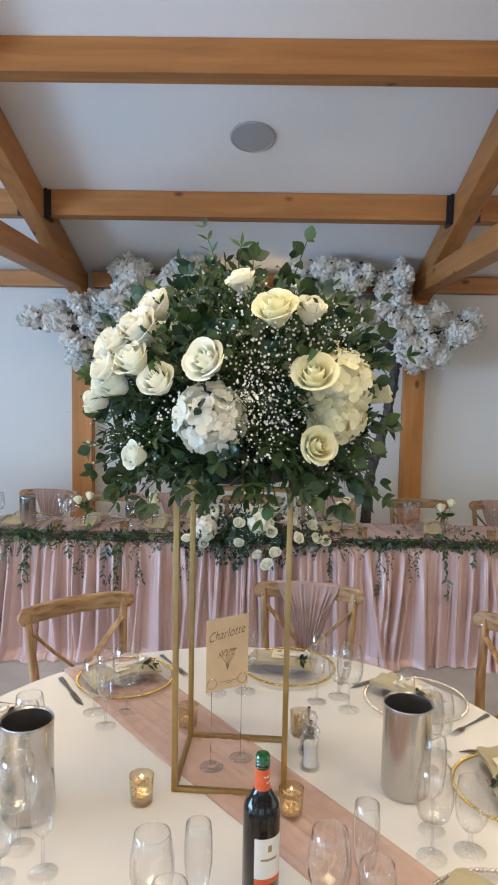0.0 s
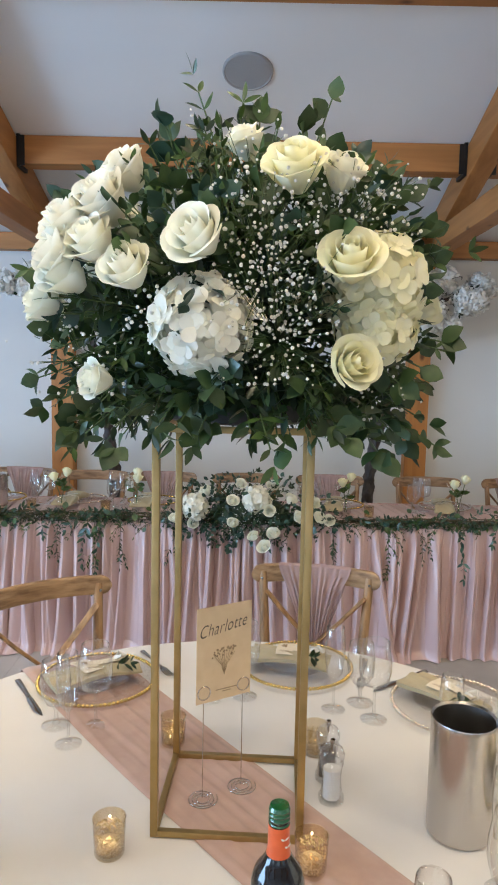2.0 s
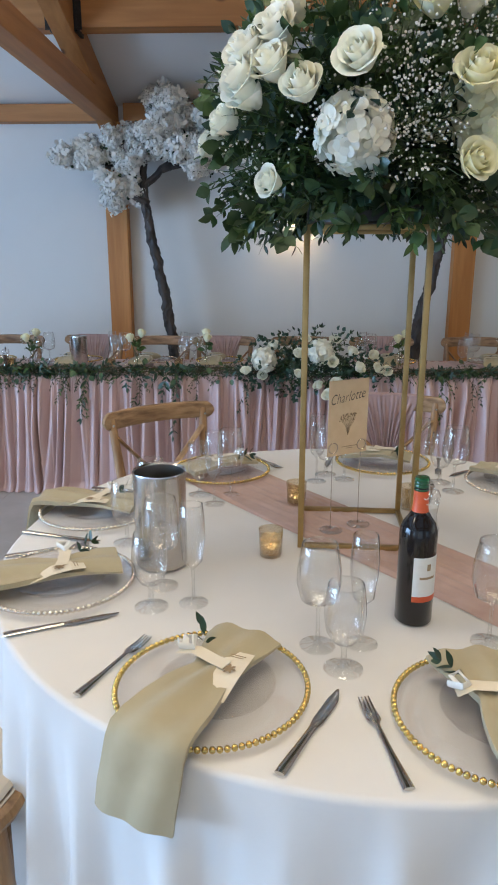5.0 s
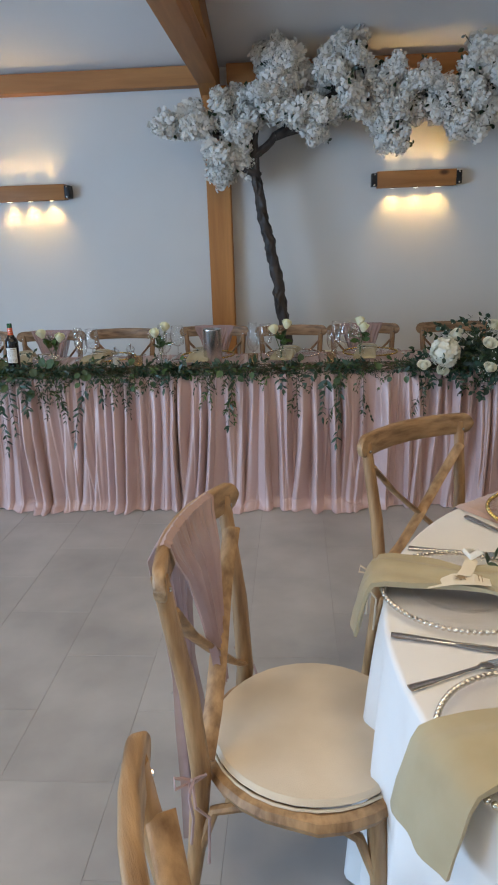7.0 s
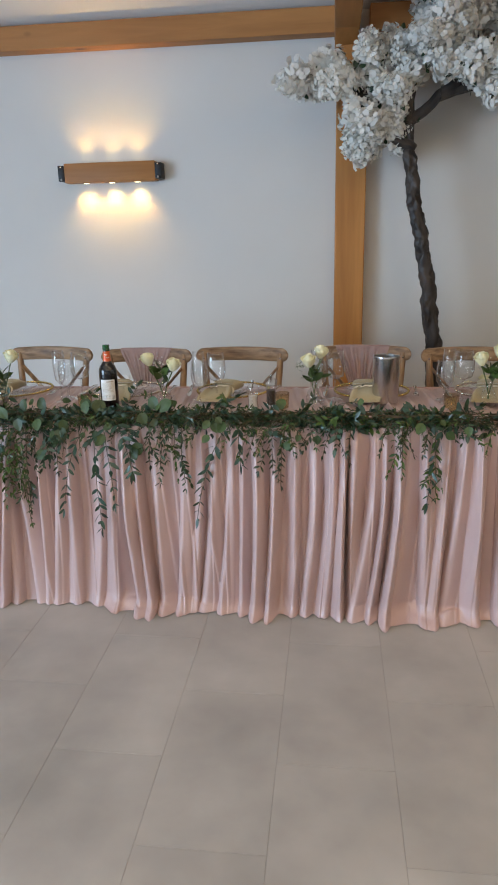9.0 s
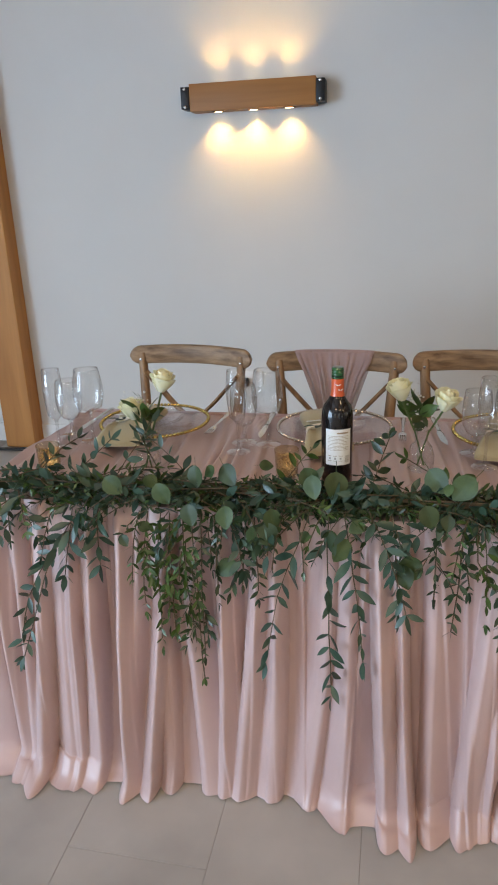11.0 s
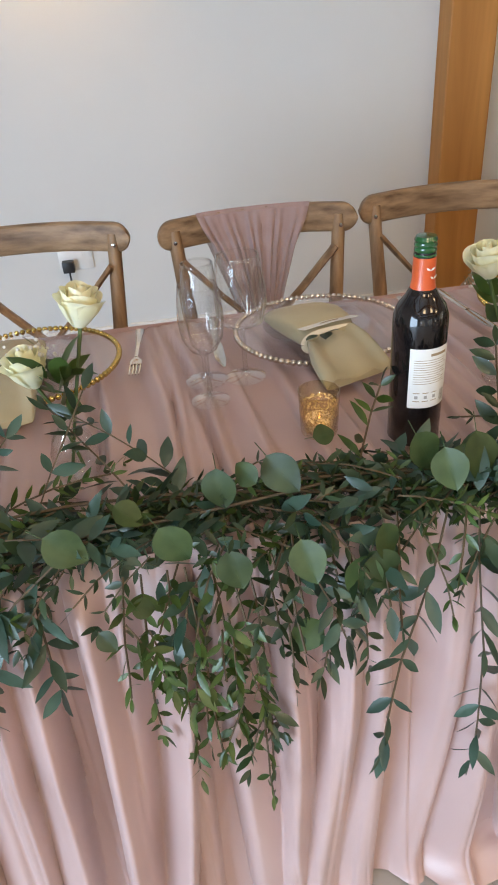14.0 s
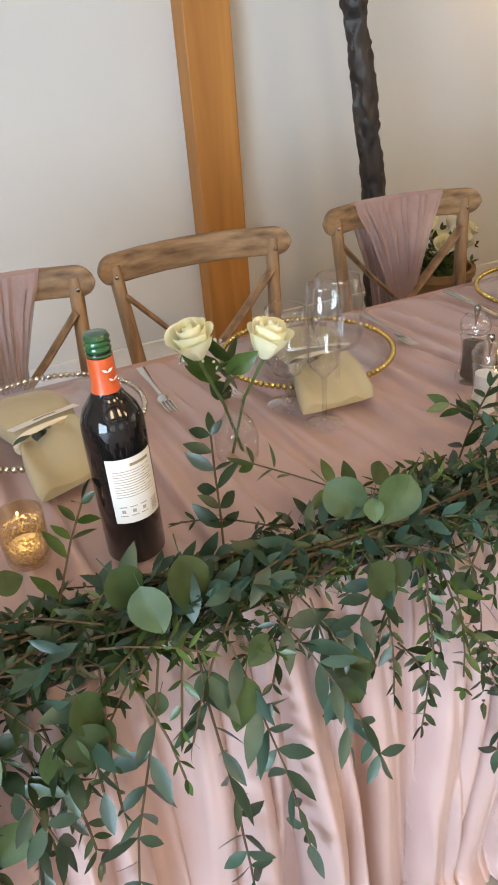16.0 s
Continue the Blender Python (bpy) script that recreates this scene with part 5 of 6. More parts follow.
def blossom_tree(x, way, trunk, limbs, clumps, seed, label):
    """A dark knotted trunk, branching limbs and loose clumps of white blossom."""
    random.seed(seed)
    t = thing("blossom_tree", pose(x, -0.45, 0), label, "tree", "white blossom trees")
    part("base", Build().box(0, 0, 0.015, 0.4, 0.36, 0.03), BLACK_METAL, t, "black base plate", bevel=0.004)
    pts, rad = [], []
    for i in range(161):
        u = i / 160 * (len(trunk) - 1)
        k = min(int(u), len(trunk) - 2)
        p = Vector(trunk[k]).lerp(Vector(trunk[k + 1]), u - k)
        pts.append(p + Vector((0.004 * math.sin(i * 0.24), 0.004 * math.cos(i * 0.21), 0)))
        rad.append((0.052 - 0.016 * i / 160) * (1 + 0.14 * noise.noise((i * 0.2, seed, 0))))
    b = Build().tube(pts, rad, 26)
    b.v = [tuple(Vector(v) + Vector((noise.noise((v[0] * 42, v[1] * 42, v[2] * 13)), noise.noise((v[1] * 40, v[0] * 40, v[2] * 11 + 5)), 0)) * 0.014 + Vector((noise.noise((v[0] * 75, v[1] * 75, v[2] * 26)), noise.noise((v[1] * 75, v[0] * 75, v[2] * 26 + 9)), 0)) * 0.011) for v in b.v]
    part("trunk", b, BARK, t, "dark knotted trunk", sharp=70)
    ends = []
    top = Vector(trunk[-1])
    for lp in limbs:
        pl = [Vector(p) for p in lp]
        fine = []
        for i in range(len(pl) - 1):
            fine += [pl[i].lerp(pl[i + 1], k / 4) + unit() * 0.008 for k in range(4)]
        fine.append(pl[-1])
        part("limb", Build().tube(fine, [0.034 * (1 - 0.75 * i / len(fine)) for i in range(len(fine))], 9), BARK, t)
        ends += fine
    lf, tw = Build(), Build()
    for cx, cy, cz, rx, ry, rz, num in clumps:
        for k in range(int(num * 0.62)):
            n = unit() * random.random() ** 0.4
            p = Vector((cx + n.x * rx, cy + n.y * ry, cz + n.z * rz))
            # a tight head of blossom, with dark leaves in the gap beside it
            for _ in range(3):
                put_mesh("blossom", random.choice(BLOOMS), facing(p + unit() * 0.052, unit(), rnd(0.045, 0.08), rnd(0, 6)), t)
            near = min(ends, key=lambda e: (e - p).length)
            mid = near.lerp(p, 0.5) + unit() * 0.03
            tw.tube([near, mid, p], [0.007, 0.005, 0.003], 5, cap=False)
            q = near.lerp(p, 0.7)
            for _ in range(9):
                leaf_into(lf, q + unit() * rnd(0.02, 0.1), unit(), unit(), rnd(0.035, 0.055), 0.03)
            if k % 2:
                far = p + n.normalized() * rnd(0.08, 0.14)
                tw.tube([p, far], [0.003, 0.0015], 4, cap=False)
                for _ in range(3):
                    leaf_into(lf, far, unit(), unit(), 0.034, 0.02)
    part("twigs", tw, BARK, t)["kind"] = "stuff"
    part("leaves", lf, LEAF_DARK, t, "small dark leaves")["kind"] = "stuff"
    return t


def tree_clumps(s):
    """Clumps of the crown; s mirrors it."""
    return [(-0.78 * s, -0.02, 2.29, 0.22, 0.16, 0.12, 15), (-0.45 * s, -0.02, 2.12, 0.2, 0.18, 0.17, 18), (-0.42 * s, 0.0, 2.36, 0.2, 0.2, 0.16, 20), (-0.16 * s, -0.04, 2.42, 0.2, 0.22, 0.2, 24),
            (-0.12 * s, 0.0, 2.7, 0.22, 0.2, 0.14, 16), (0.14 * s, -0.05, 2.36, 0.2, 0.2, 0.16, 18), (0.2 * s, -0.02, 2.62, 0.26, 0.22, 0.17, 20), (0.48 * s, -0.02, 2.44, 0.24, 0.2, 0.16, 19),
            (0.6 * s, 0.0, 2.64, 0.24, 0.2, 0.12, 13), (0.8 * s, -0.02, 2.4, 0.22, 0.2, 0.18, 22), (1.0 * s, 0, 2.5, 0.16, 0.18, 0.2, 12), (0.35 * s, 0, 2.8, 0.24, 0.18, 0.08, 9), (0.7 * s, -0.04, 2.2, 0.14, 0.14, 0.1, 7), (-0.6 * s, 0, 2.0, 0.1, 0.12, 0.1, 6)]


def tree_limbs(s):
    a = (-0.28 * s, 0, 2.05)
    return [[a, (-0.42 * s, -0.02, 2.14), (-0.55 * s, -0.02, 2.22), (-0.75 * s, -0.03, 2.3)], [a, (-0.25 * s, 0, 2.3), (-0.2 * s, 0.02, 2.5), (-0.12 * s, 0.02, 2.72)],
            [a, (-0.1 * s, -0.04, 2.2), (0.12 * s, -0.05, 2.36), (0.4 * s, -0.03, 2.5), (0.75 * s, 0, 2.55)], [(-0.1 * s, -0.04, 2.2), (0.2 * s, 0.03, 2.28), (0.5 * s, 0.0, 2.36), (0.85 * s, 0, 2.38)],
            [(-0.24 * s, 0, 1.93), (-0.36 * s, -0.03, 1.98), (-0.46 * s, -0.04, 2.06)]]


blossom_tree(-0.98, 1, [(0, 0, 0.02), (-0.03, 0, 0.4), (-0.06, 0, 0.8), (-0.13, 0, 1.25), (-0.22, 0, 1.65), (-0.28, 0, 2.07)], tree_limbs(1), tree_clumps(1), 31,
             "artificial white blossom tree with dark trunk behind the long table")
blossom_tree(1.1, -1, [(0, 0, 0.02), (0.03, 0, 0.45), (0.06, 0, 0.93), (0.16, 0, 1.35), (0.23, 0, 1.7), (0.27, 0, 2.07)], tree_limbs(-1), tree_clumps(-1), 47,
             "artificial white blossom tree with dark trunk behind the long table")

# ---- tableware ----
MADE = {}


def stamp(kind, builder, m):
    """Builds a thing the first time and copies it after that."""
    if kind in MADE:
        return copy_thing(MADE[kind], m)
    MADE[kind] = builder(m)
    return MADE[kind]


def wine_glass(m):
    g = thing("wine_glass", m, "clear stemmed wine glass, empty, on the tablecloth", "glass", "wine glasses")
    part("bowl", Build().lathe([(0.0045, 0.088), (0.018, 0.094), (0.034, 0.1), (0.042, 0.132), (0.0415, 0.16), (0.0365, 0.192), (0.0335, 0.21), (0.0328, 0.2108), (0.032, 0.21), (0.0328, 0.206)], 28), GLASS, g)
    part("stem", Build().lathe([(0.009, 0.006), (0.0042, 0.014), (0.0034, 0.05), (0.004, 0.08), (0.007, 0.09)], 12), GLASS, g)
    part("foot", Build().lathe([(0.001, 0.008), (0.01, 0.006), (0.03, 0.0025), (0.0345, 0.001), (0.0345, 0.0)], 28), GLASS, g)
    return g


def flute(m):
    g = thing("champagne_flute", m, "clear tall champagne flute, empty, on the tablecloth", "glass", "champagne flutes")
    part("bowl", Build().lathe([(0.004, 0.08), (0.012, 0.09), (0.021, 0.1), (0.0265, 0.15), (0.027, 0.18), (0.0235, 0.225), (0.0229, 0.2258), (0.0223, 0.225), (0.0228, 0.222)], 24), GLASS, g)
    part("stem", Build().lathe([(0.008, 0.006), (0.004, 0.014), (0.0032, 0.05), (0.0042, 0.082)], 12), GLASS, g)
    part("foot", Build().lathe([(0.001, 0.008), (0.009, 0.006), (0.028, 0.0025), (0.0315, 0.001), (0.0315, 0.0)], 26), GLASS, g)
    return g


def goblet(m):
    g = thing("water_goblet", m, "clear short-stemmed water goblet, empty, on the tablecloth", "glass", "water goblets")
    part("bowl", Build().lathe([(0.006, 0.05), (0.022, 0.058), (0.034, 0.08), (0.038, 0.11), (0.036, 0.14), (0.032, 0.168), (0.0314, 0.1688), (0.0308, 0.168), (0.0314, 0.165)], 28), GLASS, g)
    part("stem", Build().lathe([(0.011, 0.006), (0.0055, 0.016), (0.005, 0.04), (0.009, 0.054)], 12), GLASS, g)
    part("foot", Build().lathe([(0.001, 0.009), (0.012, 0.007), (0.032, 0.003), (0.036, 0.001), (0.036, 0.0)], 28), GLASS, g)
    return g


def charger(m, beads, label):
    g = thing("charger_plate", m, label, "plate", "beaded charger plates")
    part("plate", Build().lathe([(0.001, 0.006), (0.1, 0.006), (0.11, 0.009), (0.158, 0.013), (0.163, 0.0135), (0.163, 0.011), (0.11, 0.004), (0.1, 0.0), (0.001, 0.0)], 48), PLATE_GLASS, g, "clear glass plate")
    b = Build()
    for k in range(92):
        a = 2 * math.pi * k / 92
        b.ball(0.163 * math.cos(a), 0.163 * math.sin(a), 0.0135, 0.0056, 5, 8)
    part("beaded_rim", b, beads, g, "gold beaded rim" if beads is BEAD_GOLD else "silver beaded rim")
    return g


def side_plate(m):
    g = thing("glass_plate", m, "small clear glass side plate on the charger", "plate", "clear side plates")
    part("plate", Build().lathe([(0.001, 0.004), (0.06, 0.004), (0.092, 0.012), (0.1, 0.015), (0.1, 0.013), (0.07, 0.003), (0.06, 0.0), (0.001, 0.0)], 40), PLATE_GLASS, g)
    return g


def knife(m):
    g = thing("table_knife", m, "polished steel table knife lying on the cloth", "knife", "table knives")
    part("handle", Build().tube([(0, -0.115, 0.004), (0, -0.1, 0.0045), (0, -0.04, 0.004), (0, 0.0, 0.0035)], [0.0085, 0.0088, 0.0068, 0.0062], 10, flat=0.42), CUTLERY, g)
    part("blade", Build().tube([(0, 0.0, 0.0035), (0.001, 0.02, 0.0035), (0.001, 0.08, 0.003), (-0.003, 0.112, 0.0025)], [0.006, 0.0095, 0.0095, 0.002], 8, flat=0.14), CUTLERY, g)
    return g


def fork(m):
    g = thing("table_fork", m, "polished steel table fork lying on the cloth", "fork", "table forks")
    part("handle", Build().tube([(0, -0.105, 0.003), (0, -0.09, 0.003), (0, -0.03, 0.004), (0, 0.03, 0.006)], [0.009, 0.0085, 0.0045, 0.0038], 10, flat=0.36), CUTLERY, g)
    part("neck", Build().tube([(0, 0.03, 0.006), (0, 0.042, 0.005), (0, 0.056, 0.003)], [0.004, 0.011, 0.0115], 10, flat=0.2), CUTLERY, g)
    for k in range(4):
        x = -0.009 + 0.006 * k
        part("tine", Build().tube([(x, 0.054, 0.003), (x, 0.075, 0.002), (x * 0.95, 0.1, 0.005)], [0.0021, 0.002, 0.0012], 6), CUTLERY, g)
    return g


def napkin(m, hang, seed):
    """Folded sage napkin over the plate; hang: how far it falls over the table edge, 0 for none."""
    r = random.Random(seed)
    g = thing("napkin", m, "sage green linen napkin hanging over the table edge" if hang else "folded sage green linen napkin lying on the plate", "napkin", "sage napkins")
    if hang:
        path = [(0.0, 0.13, 0.03), (0.0, 0.09, 0.033), (0.004, 0.04, 0.034), (0.006, 0.0, 0.03), (0.0, -0.05, 0.031), (-0.002, -0.1, 0.03), (-0.003, -0.15, 0.03), (-0.004, -0.172, 0.026), (-0.006, -0.184, 0.006), (-0.008, -0.193, -0.03), (-0.01, -0.201, -hang * 0.6), (-0.012, -0.207, -hang)]
        wide = [0.068, 0.064, 0.05, 0.04, 0.054, 0.064, 0.068, 0.07, 0.071, 0.072, 0.072, 0.071]
    else:
        path = [(-0.1, 0.03, 0.03), (-0.06, 0.035, 0.038), (0.0, 0.03, 0.04), (0.06, 0.02, 0.034), (0.1, 0.015, 0.03), (0.14, 0.01, 0.026)]
        wide = [0.05, 0.05, 0.036, 0.044, 0.055, 0.058]
    b, nu, rows = Build(), 13, []
    for i, p in enumerate(path):
        q = Vector(path[min(i + 1, len(path) - 1)]) - Vector(path[max(i - 1, 0)])
        q.normalize()
        side = Vector((1, 0, 0)) if hang else Vector((0, 1, 0))
        up = side.cross(q)
        up = up if up.z > -0.2 else -up
        if hang and i > 6:
            up = Vector((0, -1, 0.25)).normalized() if i > 8 else Vector((0, -0.6, 0.7)).normalized()
        ring = []
        for k in range(nu):
            u = -1 + 2 * k / (nu - 1)
            puff = 0.008 + 0.009 * (1 - u * u) + 0.004 * math.sin(u * 6 + seed + i * 0.6)
            ring.append(Vector(p) + side * u * wide[i] + up * puff)
        for k in range(nu):
            u = 1 - 2 * k / (nu - 1)
            ring.append(Vector(p) + side * u * wide[i] * 0.99 - up * (0.004 * (1 - u * u) + 0.001))
        rows.append(ring)
    b.grid(lambda i, j: tuple(rows[i][j % (2 * nu)]), len(rows), 2 * nu + 1)
    k = len(b.v)
    b.v += [tuple(v) for v in rows[0]] + [tuple(v) for v in rows[-1]]
    b.f += [tuple(range(k, k + 2 * nu)), tuple(range(k + 4 * nu - 1, k + 2 * nu - 1, -1))]
    part("cloth", b, SAGE, g, sharp=60)
    return g


def tied_napkin(m):
    """A napkin folded to a broad strip and tied at the waist: a full pad behind, a loose end in front."""
    g = thing("napkin", m, "sage green linen napkin folded and tied on the plate", "napkin", "sage napkins")
    # y, half width, underside, thickness
    pad = ((-0.105, 0.05, 0.016, 0.012), (-0.1, 0.056, 0.012, 0.026), (-0.06, 0.06, 0.012, 0.042), (-0.015, 0.06, 0.014, 0.05), (0.025, 0.056, 0.016, 0.046), (0.05, 0.05, 0.016, 0.034), (0.062, 0.046, 0.018, 0.026))
    tail = ((0.052, 0.045, 0.018, 0.024), (0.07, 0.052, 0.012, 0.036), (0.1, 0.06, 0.006, 0.036), (0.135, 0.064, 0.003, 0.028), (0.165, 0.066, 0.002, 0.02), (0.172, 0.064, 0.002, 0.01))
    for k, table in enumerate((pad, tail)):
        b, nu = Build(), 32

        def at(i, j, table=table, k=k):
            y, w, z, th = table[j]
            a = 2 * math.pi * i / nu
            c, s = math.cos(a), math.sin(a)
            cx = math.copysign(abs(c) ** 0.45, c)
            sag = (0.002 if k == 0 else 0.007) * math.sin(cx * (3.1 if k == 0 else 6.5) + j * 0.7)
            return (cx * w + (0.008 * (y - 0.05) / 0.1 if k else 0), y + 0.008 * cx * (1 if k else -0.4), z + th * (0.5 + 0.5 * math.copysign(abs(s) ** 0.6, s)) + (sag if s > 0 else 0))

        b.grid(at, nu, len(table), wrap=True)
        b.f += [tuple(i * len(table) for i in range(nu)), tuple(i * len(table) + len(table) - 1 for i in range(nu))[::-1]]
        part("pad" if k == 0 else "loose_end", b, SAGE, g, sharp=50)
    band = [(0.052 * math.copysign(abs(math.cos(a)) ** 0.6, math.cos(a)), 0.057, 0.03 + 0.017 * math.sin(a)) for a in [2 * math.pi * k / 24 for k in range(25)]]
    part("ribbon", Build().tube(band, 0.006, 6, flat=0.3), CARD, g, "ivory ribbon")
    lf = Build()
    r = random.Random(6)
    for k in range(4):
        leaf_into(lf, Vector((0.01 + 0.008 * k, 0.075, 0.052)), Vector((r.uniform(-0.4, 1), r.uniform(0.2, 1), 0.1)), Vector((0, 0, 1)), r.uniform(0.03, 0.042), 0.014)
    part("leaf_sprig", lf, LEAF_DARK, g, "small dark leaf sprig")
    return g


def name_tag(m):
    g = thing("place_card", m, "small white name tag lying across the tied napkin", "place card", "name tags")
    part("tag", flat_sheet([(0.0, -0.055, 0.002), (0.002, 0.0, 0.005), (0.0, 0.055, 0.002)], 0.024, (1, 0, 0.25)), WHITE_PAPER, g, smooth=False)
    part("print_line", flat_sheet([(0.002, -0.018, 0.0052), (0.002, 0.0, 0.0058), (0.002, 0.018, 0.0052)], 0.003, (1, 0, 0), 0.0003), SEPIA, g, smooth=False)
    return g


def flat_sheet(pts, width, across, thick=0.0007):
    b = Build()
    a = Vector(across).normalized() * width / 2
    top = [(Vector(p) - a, Vector(p) + a) for p in pts]
    n = len(pts)
    b.v = [tuple(q + Vector((0, 0, dz))) for dz in (0, -thick) for pair in top for q in pair]
    for i in range(n - 1):
        b.f += [(2 * i, 2 * i + 1, 2 * i + 3, 2 * i + 2), (2 * n + 2 * i, 2 * n + 2 * i + 2, 2 * n + 2 * i + 3, 2 * n + 2 * i + 1)]
        b.f += [(2 * i, 2 * i + 2, 2 * n + 2 * i + 2, 2 * n + 2 * i), (2 * i + 1, 2 * n + 2 * i + 1, 2 * n + 2 * i + 3, 2 * i + 3)]
    b.f += [(0, 2 * n, 2 * n + 1, 1), (2 * n - 2, 2 * n - 1, 4 * n - 1, 4 * n - 2)]
    return b


def place_card(m):
    """An ivory tag with faint print, tied on with a ribbon and a leaf sprig."""
    g = thing("place_card", m, "ivory name tag tied to the napkin with ribbon and sprig", "place card", "name tags")
    part("tag", flat_sheet([(0.03, 0.05, 0.052), (0.034, 0.02, 0.054), (0.036, -0.02, 0.05), (0.036, -0.068, 0.036)], 0.05, (1, 0.1, 0)), CARD, g, smooth=False)
    for k, (y, w) in enumerate(((0.034, 0.03), (0.028, 0.026))):
        part("print_line", flat_sheet([(0.032 - w / 2, y, 0.0548), (0.032 + w / 2, y + 0.002, 0.0548)], 0.0016, (0, 1, 0), 0.0003), SEPIA, g, smooth=False)
    b = Build()
    for k in range(7):
        a = k * 0.9
        leaf_into(b, Vector((0.036, -0.005, 0.0545)), Vector((math.cos(a), math.sin(a), 0)), Vector((0, 0, 1)), 0.014, 0.006, 0.02)
    part("printed_sprig", b, SEPIA, g)
    part("ribbon", flat_sheet([(-0.07, 0.01, 0.05), (-0.04, 0.016, 0.056), (0.0, 0.008, 0.054), (0.03, 0.0, 0.056)], 0.026, (0.15, 1, 0)), CARD, g, "ivory ribbon")
    part("bow", Build().tube([(-0.06, 0.01, 0.055), (-0.07, 0.03, 0.066), (-0.055, 0.035, 0.07), (-0.045, 0.015, 0.06), (-0.065, 0.0, 0.066), (-0.08, 0.02, 0.06)], 0.006, 6, flat=0.4), WHITE_PAPER, g, "white knot of ribbon")
    b = Build()
    random.seed(17)
    spray(b, None, (-0.03, 0.03, 0.05), (-0.5, 0.9, 0.15), 0.06, 3, 0.034, 0.42, 0.0, 0.8)
    part("leaf_sprig", b, LEAF_DARK, g, "small dark leaf sprig")
    return g


def place_setting(m, gold, hang, seed, glasses=True, card=True):
    z = Matrix.Translation((0, 0, 0.0015))
    lab = "clear glass charger plate with a gold beaded rim" if gold else "clear glass charger plate with a silver beaded rim"
    stamp("charger_gold" if gold else "charger_silver", lambda q: charger(q, BEAD_GOLD if gold else BEAD_SILVER, lab), m @ z)
    stamp("side_plate", side_plate, m @ Matrix.Translation((0.01, 0.0, 0.009)))
    stamp(f"napkin_{hang}", lambda q: napkin(q, hang, seed), m @ Matrix.Translation((0, 0, 0.006)))
    if card:
        stamp("place_card", place_card, m @ Matrix.Translation((0, 0, 0.004 if hang else 0.01)))
    stamp("knife", knife, m @ pose(0.19, -0.01, 0.001, 0, 0, rnd(-3, 3)))
    stamp("fork", fork, m @ pose(-0.195, -0.015, 0.001, 0, 0, rnd(-3, 3)))
    if glasses:
        stamp("wine_glass", wine_glass, m @ pose(0.1 + rnd(-0.01, 0.01), 0.215, 0.001))
        stamp("goblet", goblet, m @ pose(0.175, 0.17 + rnd(-0.01, 0.01), 0.001))
        stamp("flute", flute, m @ pose(0.185 + rnd(-0.01, 0.01), 0.26, 0.001))


random.seed(12)
for angle, r, gold, hang in ((244, 0.735, 1, 0.1), (201.5, 0.752, 0, 0.1), (167, 0.745, 0, 0.1), (125, 0.695, 1, 0), (76, 0.71, 1, 0), (38.5, 0.735, 0, 0), (358, 0.73, 1, 0), (318, 0.73, 0, 0.1), (281, 0.735, 1, 0.1)):
    place_setting(round_pose(angle, r, 0, 0.75), gold, hang, int(angle))


